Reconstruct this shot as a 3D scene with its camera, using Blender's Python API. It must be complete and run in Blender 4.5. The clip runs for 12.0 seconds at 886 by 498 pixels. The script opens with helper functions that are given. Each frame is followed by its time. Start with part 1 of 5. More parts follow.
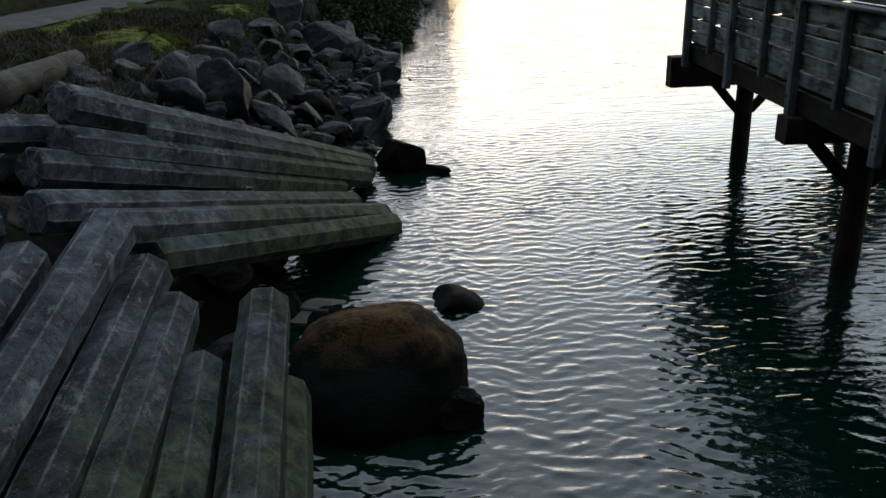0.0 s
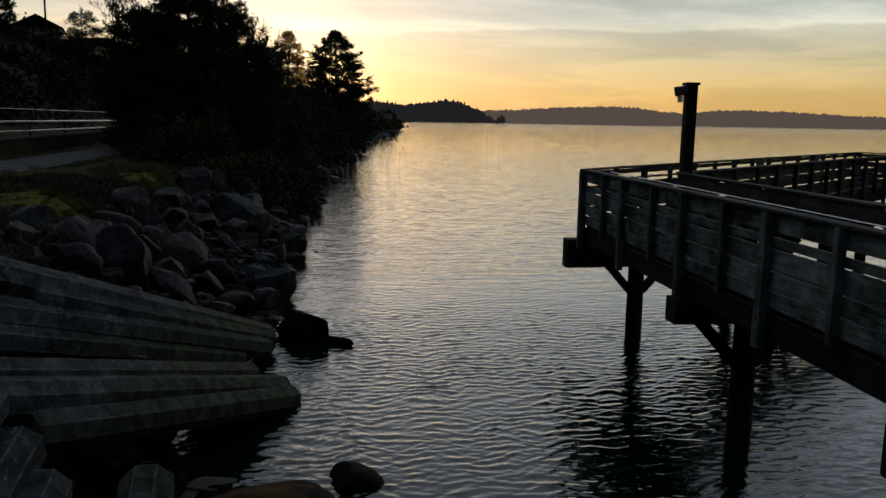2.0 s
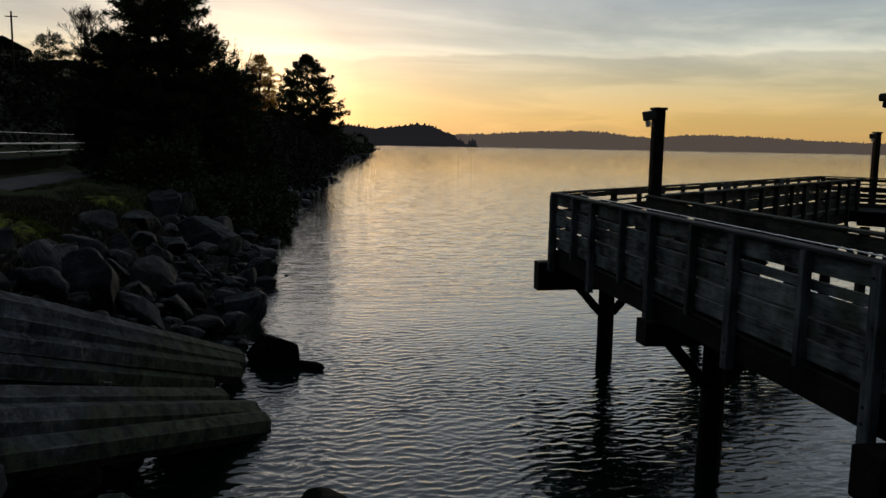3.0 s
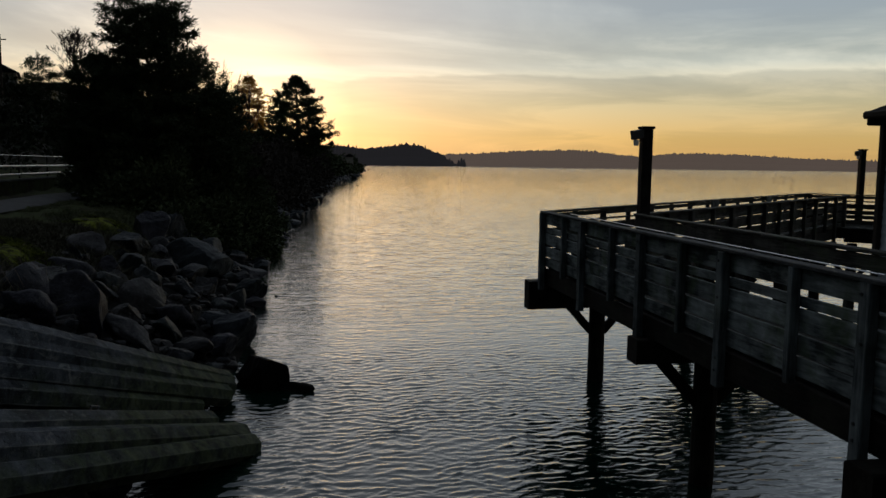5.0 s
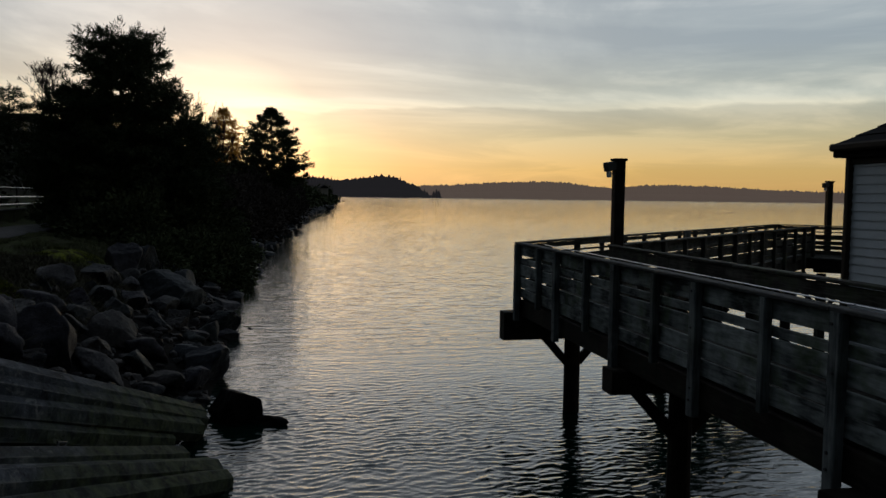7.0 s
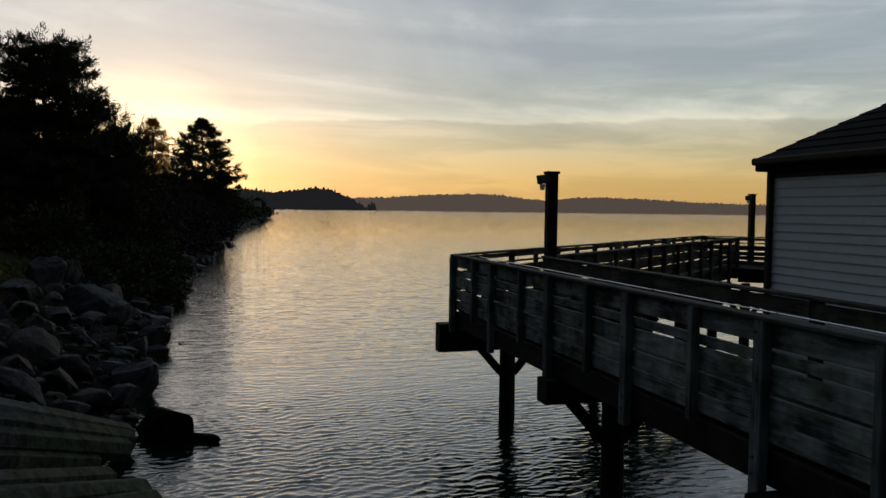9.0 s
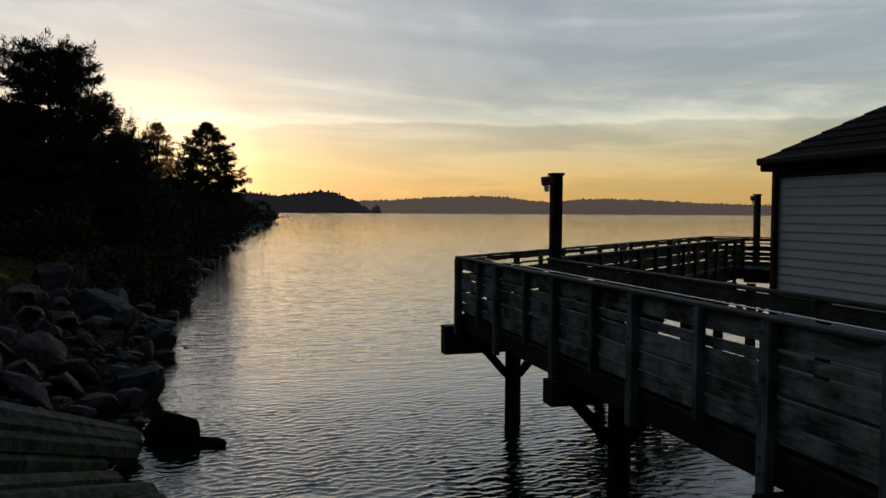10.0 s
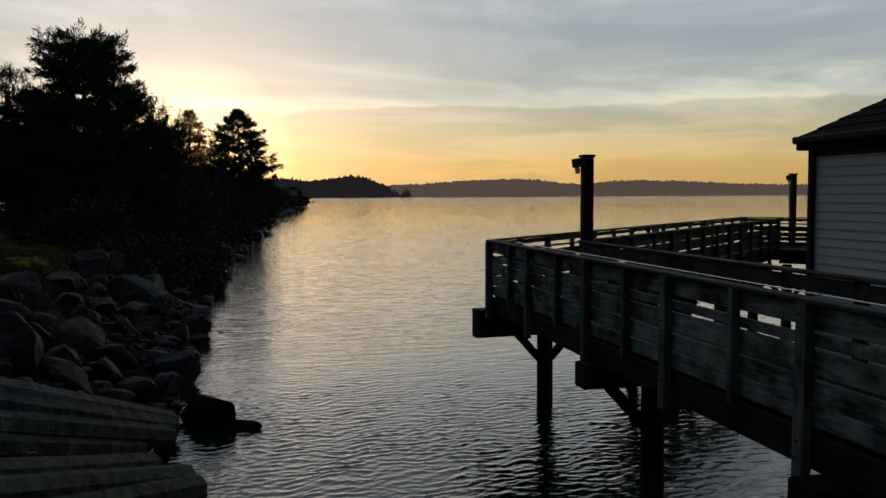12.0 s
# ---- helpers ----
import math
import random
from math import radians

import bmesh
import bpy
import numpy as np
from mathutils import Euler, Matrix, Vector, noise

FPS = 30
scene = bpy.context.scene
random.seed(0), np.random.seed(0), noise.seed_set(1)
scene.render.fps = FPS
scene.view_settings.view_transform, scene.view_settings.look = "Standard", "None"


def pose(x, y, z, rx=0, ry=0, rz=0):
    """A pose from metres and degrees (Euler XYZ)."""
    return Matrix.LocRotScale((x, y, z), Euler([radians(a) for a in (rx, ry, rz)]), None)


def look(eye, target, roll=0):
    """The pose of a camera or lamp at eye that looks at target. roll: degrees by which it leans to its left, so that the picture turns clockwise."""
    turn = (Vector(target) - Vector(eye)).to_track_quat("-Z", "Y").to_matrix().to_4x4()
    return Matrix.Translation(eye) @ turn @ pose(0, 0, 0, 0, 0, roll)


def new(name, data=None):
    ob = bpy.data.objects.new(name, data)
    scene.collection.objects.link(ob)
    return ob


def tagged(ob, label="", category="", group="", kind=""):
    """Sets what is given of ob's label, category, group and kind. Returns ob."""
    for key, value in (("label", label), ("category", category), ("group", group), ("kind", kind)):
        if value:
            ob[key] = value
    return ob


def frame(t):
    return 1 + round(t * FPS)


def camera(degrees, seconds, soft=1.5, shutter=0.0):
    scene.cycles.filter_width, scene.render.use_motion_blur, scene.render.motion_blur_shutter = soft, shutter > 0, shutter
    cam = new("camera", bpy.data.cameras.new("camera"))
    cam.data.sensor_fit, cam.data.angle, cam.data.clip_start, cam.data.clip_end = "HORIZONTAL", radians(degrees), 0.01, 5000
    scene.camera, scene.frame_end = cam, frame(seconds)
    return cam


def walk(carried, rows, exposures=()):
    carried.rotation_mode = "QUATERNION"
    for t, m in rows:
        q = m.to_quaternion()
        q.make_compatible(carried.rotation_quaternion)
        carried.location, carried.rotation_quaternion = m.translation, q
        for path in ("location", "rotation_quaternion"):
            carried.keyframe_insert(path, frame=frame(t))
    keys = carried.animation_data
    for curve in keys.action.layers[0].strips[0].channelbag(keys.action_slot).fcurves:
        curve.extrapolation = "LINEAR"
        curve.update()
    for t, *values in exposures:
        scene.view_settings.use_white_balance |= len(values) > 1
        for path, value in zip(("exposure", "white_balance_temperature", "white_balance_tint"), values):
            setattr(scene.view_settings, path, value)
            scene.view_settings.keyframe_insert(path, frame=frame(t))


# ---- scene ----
import itertools

# ---- camera: stands on the bank, held in the hand, and turns ----
cam = camera(58.0, 12.0)
EYE = (0.0, 0.0, 4.6)
TURNS = [  # seconds, yaw, pitch, roll
    (0, -0.00, -21.37, 2.04),
    (0.5, 0.99, -21.09, 2.11),
    (1, 0.37, -16.06, 1.96),
    (1.2, -0.59, -13.09, 1.27),
    (1.5, -5.10, -11.67, 0.29),
    (2, -6.35, -9.07, -0.91),
    (2.5, -8.16, -8.62, -1.08),
    (3, -8.38, -7.38, -1.07),
    (3.5, -8.44, -6.28, -0.81),
    (5.5, -9.29, -5.89, -0.75),
    (6, -9.35, -5.77, -0.75),
    (6.5, -9.41, -5.60, -0.69),
    (7, -10.92, -3.71, -0.73),
    (7.5, -14.83, -3.05, -0.53),
    (9.5, -15.56, -2.69, -0.71),
    (10, -15.22, -2.61, -0.33),
    (10.5, -14.18, -2.53, -0.18),
    (11, -13.76, -2.60, 0.10),
    (11.5, -13.54, -2.76, 0.16),
    (12, -13.06, -3.78, 0.34),
]
PATH = [(t, pose(*EYE, 90 + pitch, roll, yaw)) for t, yaw, pitch, roll in TURNS]
EXPOSURES = [(0.0, 2.0, 6100, 10), (0.9, 1.9, 5850, 10), (1.2, 1.4, 5800, 10), (1.5, 0.65, 5850, 10), (2.0, 0.15, 6100, 10), (3.5, 0.05, 6100, 10), (12.0, 0.05, 6100, 10)]
walk(cam, PATH, EXPOSURES)

# ---- world and sun ----
SUN_AZ, SUN_EL = radians(-4.5), radians(2.5)
SUN_DIR = Vector((math.sin(SUN_AZ) * math.cos(SUN_EL), math.cos(SUN_AZ) * math.cos(SUN_EL), math.sin(SUN_EL)))


class Nodes:
    """Short hand for a node tree."""

    def __init__(self, tree):
        self.tree = tree
        tree.nodes.clear()

    def add(self, kind, **sets):
        node = self.tree.nodes.new(kind)
        for key, value in sets.items():
            if key == "inputs":
                for name, v in value.items():
                    if isinstance(v, bpy.types.NodeSocket):
                        self.tree.links.new(v, node.inputs[name])
                    else:
                        node.inputs[name].default_value = v
            elif key == "operation":
                node.operation = value
            elif key == "data_type":
                node.data_type = value
            elif key == "blend_type":
                node.blend_type = value
        return node

    def math(self, op, a, b=0.0, c=None):
        ins = {0: a, 1: b}
        if c is not None:
            ins[2] = c
        return self.add("ShaderNodeMath", operation=op, inputs=ins).outputs[0]

    def noise(self, vec, scale, detail=4.0, rough=0.55, dist=0.0):
        return self.add("ShaderNodeTexNoise", inputs={"Vector": vec, "Scale": scale, "Detail": detail, "Roughness": rough, "Distortion": dist}).outputs["Fac"]

    def ramp(self, fac, stops, mode="LINEAR"):
        node = self.add("ShaderNodeValToRGB", inputs={"Fac": fac})
        cr = node.color_ramp
        cr.interpolation = mode
        while len(cr.elements) < len(stops):
            cr.elements.new(0.5)
        for el, (pos, col) in zip(cr.elements, stops):
            el.position = pos
            el.color = (*col, 1.0) if len(col) == 3 else (col[0], col[0], col[0], 1.0)
        return node.outputs["Color"]

    def mix(self, fac, a, b, mode="MIX"):
        node = self.add("ShaderNodeMix", data_type="RGBA", blend_type=mode)
        for i, v in ((0, fac), (6, a), (7, b)):
            if isinstance(v, bpy.types.NodeSocket):
                self.tree.links.new(v, node.inputs[i])
            elif i == 0:
                node.inputs[i].default_value = v
            else:
                node.inputs[i].default_value = (*v, 1.0)
        return node.outputs[2]


def make_world():
    w = bpy.data.worlds.new("evening_sky")
    scene.world = w
    w.use_nodes = True
    n = Nodes(w.node_tree)
    d = n.add("ShaderNodeTexCoord").outputs["Generated"]
    xyz = n.add("ShaderNodeSeparateXYZ", inputs={0: d})
    up = n.math("MAXIMUM", xyz.outputs[2], 0.0)
    sky = n.add("ShaderNodeTexSky")
    sky.sky_type, sky.sun_disc, sky.sun_elevation, sky.sun_rotation = "NISHITA", False, SUN_EL, SUN_AZ
    sky.air_density, sky.dust_density, sky.ozone_density = 1.0, 2.0, 1.5
    clear = n.mix(1.0, sky.outputs[0], (0.11, 0.11, 0.11), "MULTIPLY")
    # the thin sheet of high cloud that the low sun lights from below
    veil = n.ramp(up, [(0.0, (0.74, 0.42, 0.14)), (0.035, (0.76, 0.50, 0.175)), (0.075, (0.63, 0.535, 0.31)), (0.12, (0.52, 0.535, 0.455)),
                       (0.18, (0.465, 0.505, 0.505)), (0.27, (0.45, 0.487, 0.505)), (0.42, (0.285, 0.312, 0.335)), (0.65, (0.32, 0.353, 0.39)), (1.0, (0.40, 0.445, 0.50))])
    toward = n.add("ShaderNodeVectorMath", operation="DOT_PRODUCT", inputs={0: d, 1: tuple(SUN_DIR)}).outputs["Value"]
    bright = look((0, 0, 0), (math.sin(radians(22)), math.cos(radians(22)), 0.45)).to_3x3() @ Vector((0, 0, -1))
    open_side = n.add("ShaderNodeVectorMath", operation="DOT_PRODUCT", inputs={0: d, 1: tuple(bright)}).outputs["Value"]
    side = n.add("ShaderNodeMapRange", inputs={0: open_side, 1: -0.1, 2: 0.86, 3: 0.08, 4: 1.0}).outputs[0]
    veil = n.mix(1.0, veil, side, "MULTIPLY")
    glow = n.ramp(n.add("ShaderNodeMapRange", inputs={0: toward, 1: 0.88, 2: 1.0}).outputs[0],
                  [(0.0, (0, 0, 0)), (0.5, (0.04, 0.038, 0.034)), (0.80, (0.075, 0.074, 0.072)), (0.93, (0.16, 0.148, 0.132)), (0.985, (0.46, 0.40, 0.27)), (1.0, (1.2, 1.0, 0.55))])
    flat = n.math("ADD", up, 0.10)
    px = n.math("DIVIDE", xyz.outputs[0], flat)
    py = n.math("DIVIDE", xyz.outputs[1], flat)
    plane = n.add("ShaderNodeCombineXYZ", inputs={0: px, 1: py, 2: 0.0}).outputs[0]
    slant = n.math("MULTIPLY_ADD", xyz.outputs[0], 0.09, xyz.outputs[2])
    band = n.add("ShaderNodeCombineXYZ", inputs={0: n.math("MULTIPLY", xyz.outputs[0], 2.4), 1: n.math("MULTIPLY", xyz.outputs[1], 2.4), 2: n.math("MULTIPLY", slant, 27.0)}).outputs[0]
    wisps = n.noise(plane, 0.55, 7.0, 0.6, 0.8)
    streak = n.noise(band, 0.9, 5.0, 0.5, 0.5)
    thick = n.math("MULTIPLY_ADD", wisps, 1.7, n.math("MULTIPLY_ADD", streak, 0.95, -0.50))
    lit = n.ramp(thick, [(0.60, (0.75, 0.79, 0.84)), (0.8, (0.96, 0.975, 0.98)), (1.0, (1.46, 1.38, 1.30))])
    share = n.add("ShaderNodeMapRange", inputs={0: up, 1: 0.03, 2: 0.15, 3: 0.30, 4: 0.75}).outputs[0]
    lit = n.mix(share, (0.98, 0.98, 0.98), lit)
    lit = n.mix(1.0, veil, lit, "MULTIPLY")
    # one thin bright streak over the low sun, above a greyer bar
    sway = n.noise(n.add("ShaderNodeCombineXYZ", inputs={0: n.math("MULTIPLY", xyz.outputs[0], 5.0), 1: n.math("MULTIPLY", slant, 14.0), 2: 0.0}).outputs[0], 1.0, 4.0, 0.55)
    level = n.math("MULTIPLY_ADD", sway, 0.045, n.math("MULTIPLY_ADD", xyz.outputs[0], -0.010, xyz.outputs[2]))
    bar = n.ramp(level, [(0.085, (1.0, 1.0, 1.0)), (0.112, (0.94, 0.94, 0.955)), (0.125, (0.96, 0.96, 0.97)), (0.1285, (1.32, 1.28, 1.25)), (0.138, (1.16, 1.15, 1.15)), (0.152, (1.0, 1.0, 1.0))])
    lit = n.mix(1.0, lit, bar, "MULTIPLY")
    total = n.mix(0.78, clear, lit)
    total = n.mix(1.0, total, glow, "ADD")
    bg = n.add("ShaderNodeBackground", inputs={"Color": total, "Strength": 1.0})
    n.add("ShaderNodeOutputWorld", inputs={"Surface": bg.outputs[0]})


make_world()
sun = new("sun", bpy.data.lights.new("sun", "SUN"))
sun.data.energy, sun.data.angle, sun.data.color = 0.4, radians(2.0), (1.0, 0.62, 0.32)
sun.matrix_world = look(tuple(SUN_DIR * 50), (0, 0, 0))

# ---- materials ----


def material(name, build, facets=None, **sets):
    """build(n, coordinates) returns base colour, roughness, bump height (or None) and bump distance; facets(n, position) a tilt of the surface."""
    m = bpy.data.materials.new(name)
    m.use_nodes = True
    n = Nodes(m.node_tree)
    tc = n.add("ShaderNodeTexCoord")
    geo = n.add("ShaderNodeNewGeometry")
    info = n.add("ShaderNodeObjectInfo")
    colour, rough, height, dist = build(n, tc.outputs["Object"], geo.outputs["Position"], info.outputs["Random"])
    ins = {"Base Color": colour, "Roughness": rough}
    ins.update(sets)
    if height is not None:
        ins["Normal"] = n.add("ShaderNodeBump", inputs={"Height": height, "Strength": 1.0, "Distance": dist}).outputs[0]
        if facets:
            tilted = n.add("ShaderNodeVectorMath", operation="ADD", inputs={0: ins["Normal"], 1: facets(n, geo.outputs["Position"])}).outputs[0]
            ins["Normal"] = n.add("ShaderNodeVectorMath", operation="NORMALIZE", inputs={0: tilted}).outputs[0]
        if "Coat Weight" in sets:
            ins["Coat Normal"] = ins["Normal"]
    for key, v in list(ins.items()):
        if isinstance(v, tuple) and len(v) == 3:
            ins[key] = (*v, 1.0)
    b = n.add("ShaderNodeBsdfPrincipled", inputs=ins)
    n.add("ShaderNodeOutputMaterial", inputs={"Surface": b.outputs[0]})
    return m


def weathered(dark, light, moss=0.0, scale=1.0, stretch=(1.0, 14.0, 14.0)):
    def build(n, obj, pos, rnd):
        off = n.add("ShaderNodeVectorMath", operation="ADD", inputs={0: obj, 1: n.add("ShaderNodeCombineXYZ", inputs={0: n.math("MULTIPLY", rnd, 37.0), 1: n.math("MULTIPLY", rnd, 11.0), 2: 0.0}).outputs[0]}).outputs[0]
        grain = n.noise(n.add("ShaderNodeVectorMath", operation="MULTIPLY", inputs={0: off, 1: stretch}).outputs[0], 3.0 * scale, 6.0, 0.6, 0.4)
        blot = n.noise(off, 1.7 * scale, 4.0, 0.6)
        col = n.ramp(n.math("MULTIPLY_ADD", grain, 0.40, n.math("MULTIPLY", blot, 0.65)), [(0.43, dark), (0.67, light)])
        tone = n.math("MULTIPLY_ADD", rnd, 0.5, 0.75)
        col = n.mix(1.0, col, n.add("ShaderNodeCombineColor", inputs={0: tone, 1: tone, 2: tone}).outputs[0], "MULTIPLY")
        if moss:
            col = n.mix(n.ramp(n.noise(pos, 2.3, 5.0, 0.65), [(0.50, (0.0,)), (0.66, (moss,))]), col, (0.09, 0.12, 0.06))
        return col, n.math("MULTIPLY_ADD", blot, 0.3, 0.55), n.math("ADD", grain, n.math("MULTIPLY", blot, 0.6)), 0.008
    return build


def concrete(n, obj, pos, rnd):
    big = n.noise(pos, 1.3, 5.0, 0.6, 0.4)
    mid = n.noise(pos, 6.0, 6.0, 0.65, 0.3)
    fine = n.noise(pos, 60.0, 4.0, 0.7)
    along_x = n.add("ShaderNodeVectorMath", operation="MULTIPLY", inputs={0: obj, 1: (0.7, 3.0, 3.0)}).outputs[0]
    streak = n.noise(n.add("ShaderNodeVectorMath", operation="ADD", inputs={0: along_x, 1: n.add("ShaderNodeCombineXYZ", inputs={0: n.math("MULTIPLY", rnd, 61.0), 1: 0.0, 2: 0.0}).outputs[0]}).outputs[0], 2.2, 6.0, 0.65, 0.5)
    tone = n.math("MULTIPLY_ADD", rnd, 0.45, 0.72)
    col = n.ramp(n.math("MULTIPLY_ADD", mid, 0.55, n.math("MULTIPLY_ADD", fine, 0.25, n.math("MULTIPLY", streak, 0.2))), [(0.38, (0.026, 0.029, 0.034)), (0.50, (0.052, 0.057, 0.066)), (0.62, (0.096, 0.102, 0.111))])
    col = n.mix(1.0, col, n.add("ShaderNodeCombineColor", inputs={0: tone, 1: tone, 2: tone}).outputs[0], "MULTIPLY")
    stain = n.ramp(n.noise(pos, 1.9, 6.0, 0.65, 0.8), [(0.36, (0.42,)), (0.50, (0.98,)), (0.64, (1.5,))])
    col = n.mix(1.0, col, stain, "MULTIPLY")
    # pale worn arrises: eight corners round the shaft
    xyz = n.add("ShaderNodeSeparateXYZ", inputs={0: obj})
    turn = n.math("ARCTAN2", xyz.outputs[2], xyz.outputs[1])
    saw = n.math("ABSOLUTE", n.math("SUBTRACT", n.math("FRACT", n.math("MULTIPLY_ADD", turn, 4.0 / math.pi, 8.0)), 0.5))
    edge = n.math("SUBTRACT", n.math("MULTIPLY_ADD", n.noise(pos, 5.0, 6.0, 0.75, 0.4), 1.1, -0.36), n.math("MULTIPLY", saw, 2.1))
    edge = n.ramp(edge, [(0.03, (0.0,)), (0.26, (0.85,))])
    col = n.mix(edge, col, (0.180, 0.184, 0.178))
    # scraped patches, bright grit, small pits and a few ragged hollows
    scrape = n.ramp(n.math("MULTIPLY_ADD", n.noise(pos, 3.6, 7.0, 0.75, 0.4), 0.7, n.math("MULTIPLY", streak, 0.3)), [(0.545, (0.0,)), (0.61, (0.75,))])
    col = n.mix(scrape, col, (0.20, 0.203, 0.195))
    grit = n.add("ShaderNodeTexVoronoi", inputs={"Vector": pos, "Scale": 105.0})
    bright = n.math("MULTIPLY", n.ramp(grit.outputs["Distance"], [(0.12, (1.0,)), (0.24, (0.0,))]), n.ramp(n.add("ShaderNodeSeparateColor", inputs={0: grit.outputs["Color"]}).outputs[0], [(0.86, (0.0,)), (0.90, (1.0,))]))
    col = n.mix(bright, col, (0.46, 0.46, 0.45))
    ragged = n.add("ShaderNodeTexNoise", inputs={"Vector": pos, "Scale": 22.0, "Detail": 3.0}).outputs["Color"]
    bent = n.add("ShaderNodeVectorMath", operation="MULTIPLY_ADD", inputs={0: ragged, 1: (0.05, 0.05, 0.05), 2: pos}).outputs[0]
    deep = None
    for size, share, reach in ((46.0, 0.74, 0.26), (17.0, 0.90, 0.22)):
        pit = n.add("ShaderNodeTexVoronoi", inputs={"Vector": bent, "Scale": size})
        one = n.math("MULTIPLY", n.ramp(pit.outputs["Distance"], [(reach * 0.5, (1.0,)), (reach, (0.0,))]), n.ramp(n.add("ShaderNodeSeparateColor", inputs={0: pit.outputs["Color"]}).outputs[1], [(share, (0.0,)), (share + 0.04, (1.0,))]))
        deep = one if deep is None else n.math("MAXIMUM", deep, one)
    col = n.mix(n.math("MULTIPLY", deep, 0.85), col, (0.010, 0.011, 0.011))
    low = n.add("ShaderNodeSeparateXYZ", inputs={0: pos}).outputs[2]
    wet = n.add("ShaderNodeMapRange", inputs={0: n.math("ADD", low, n.math("MULTIPLY", big, 2.4)), 1: 3.2, 2: 2.35}).outputs[0]
    algae = n.mix(n.ramp(n.noise(pos, 4.2, 6.0, 0.7, 0.5), [(0.40, (0.0,)), (0.62, (1.0,))]), (0.014, 0.020, 0.013), (0.088, 0.108, 0.052))
    col = n.mix(n.math("MULTIPLY", wet, 0.72), col, algae)
    h = n.math("SUBTRACT", n.math("MULTIPLY_ADD", fine, 0.30, n.math("MULTIPLY_ADD", scrape, -0.25, mid)), n.math("MULTIPLY", deep, 0.8))
    return col, n.math("MULTIPLY_ADD", mid, 0.35, 0.42), h, 0.024


def basalt(n, obj, pos, rnd):
    big = n.noise(pos, 1.6, 5.0, 0.6, 0.3)
    mid = n.noise(pos, 6.0, 6.0, 0.7, 0.4)
    fine = n.noise(pos, 34.0, 5.0, 0.7)
    col = n.ramp(n.math("MULTIPLY_ADD", big, 0.45, n.math("MULTIPLY_ADD", mid, 0.35, n.math("MULTIPLY", fine, 0.2))), [(0.38, (0.0075, 0.008, 0.0095)), (0.50, (0.019, 0.020, 0.0225)), (0.58, (0.038, 0.038, 0.040)), (0.68, (0.095, 0.091, 0.090))])
    hue = n.ramp(rnd, [(0.0, (1.18, 1.0, 0.86)), (0.35, (0.92, 0.98, 1.10)), (0.6, (0.90, 1.06, 0.98)), (0.85, (1.10, 0.96, 1.12)), (1.0, (1.0, 1.0, 1.0))])
    col = n.mix(1.0, col, hue, "MULTIPLY")
    tone = n.math("MULTIPLY_ADD", n.math("FRACT", n.math("MULTIPLY", rnd, 7.3)), 0.95, 0.6)
    col = n.mix(1.0, col, n.add("ShaderNodeCombineColor", inputs={0: tone, 1: tone, 2: tone}).outputs[0], "MULTIPLY")
    lichen = n.ramp(n.noise(pos, 4.5, 6.0, 0.75, 0.6), [(0.60, (0.0,)), (0.68, (0.6,))])
    col = n.mix(lichen, col, (0.085, 0.087, 0.078))
    return col, n.math("MULTIPLY_ADD", mid, 0.4, 0.32), n.math("MULTIPLY_ADD", fine, 0.25, n.math("MULTIPLY_ADD", mid, 0.6, big)), 0.06


def weedy(n, obj, pos, rnd):
    big = n.noise(pos, 3.4, 6.0, 0.7, 0.3)
    fine = n.noise(pos, 30.0, 6.0, 0.7)
    col = n.ramp(n.math("MULTIPLY_ADD", big, 0.7, n.math("MULTIPLY", fine, 0.3)), [(0.38, (0.006, 0.006, 0.004)), (0.46, (0.026, 0.016, 0.007)), (0.53, (0.11, 0.048, 0.016)), (0.58, (0.045, 0.042, 0.012)), (0.66, (0.12, 0.055, 0.02))])
    low = n.add("ShaderNodeSeparateXYZ", inputs={0: pos}).outputs[2]
    wet = n.add("ShaderNodeMapRange", inputs={0: n.math("ADD", low, n.math("MULTIPLY", big, 0.5)), 1: 1.30, 2: 0.90}).outputs[0]
    col = n.mix(wet, col, (0.004, 0.0045, 0.0035))
    return col, n.math("MULTIPLY_ADD", fine, 0.3, 0.55), n.math("ADD", fine, big), 0.03


def soil(n, obj, pos, rnd):
    big = n.noise(pos, 0.35, 5.0, 0.6, 0.3)
    mid = n.noise(pos, 2.6, 6.0, 0.65)
    fine = n.noise(pos, 24.0, 5.0, 0.7)
    dirt = n.ramp(n.math("MULTIPLY_ADD", mid, 0.6, n.math("MULTIPLY", fine, 0.4)), [(0.35, (0.014, 0.012, 0.009)), (0.65, (0.05, 0.042, 0.028))])
    green = n.mix(fine, (0.024, 0.031, 0.011), (0.068, 0.078, 0.030))
    col = n.mix(n.ramp(n.math("MULTIPLY_ADD", big, 0.6, n.math("MULTIPLY", mid, 0.4)), [(0.43, (0.0,)), (0.55, (1.0,))]), dirt, green)
    low = n.add("ShaderNodeSeparateXYZ", inputs={0: pos}).outputs[2]
    # dark mud low down, with the deep shade among the columns painted in
    mud_shade = n.add("ShaderNodeMapRange", inputs={0: n.math("ADD", low, mid), 1: 2.9, 2: 2.3}).outputs[0]
    col = n.mix(mud_shade, col, n.mix(fine, (0.003, 0.003, 0.003), (0.012, 0.011, 0.010)))
    hill = n.add("ShaderNodeMapRange", inputs={0: n.math("ADD", low, mid), 1: 4.3, 2: 5.2}).outputs[0]
    col = n.mix(hill, col, n.mix(mid, (0.014, 0.014, 0.011), (0.040, 0.037, 0.028)))
    return col, 0.9, n.math("ADD", mid, n.math("MULTIPLY", fine, 0.4)), 0.06


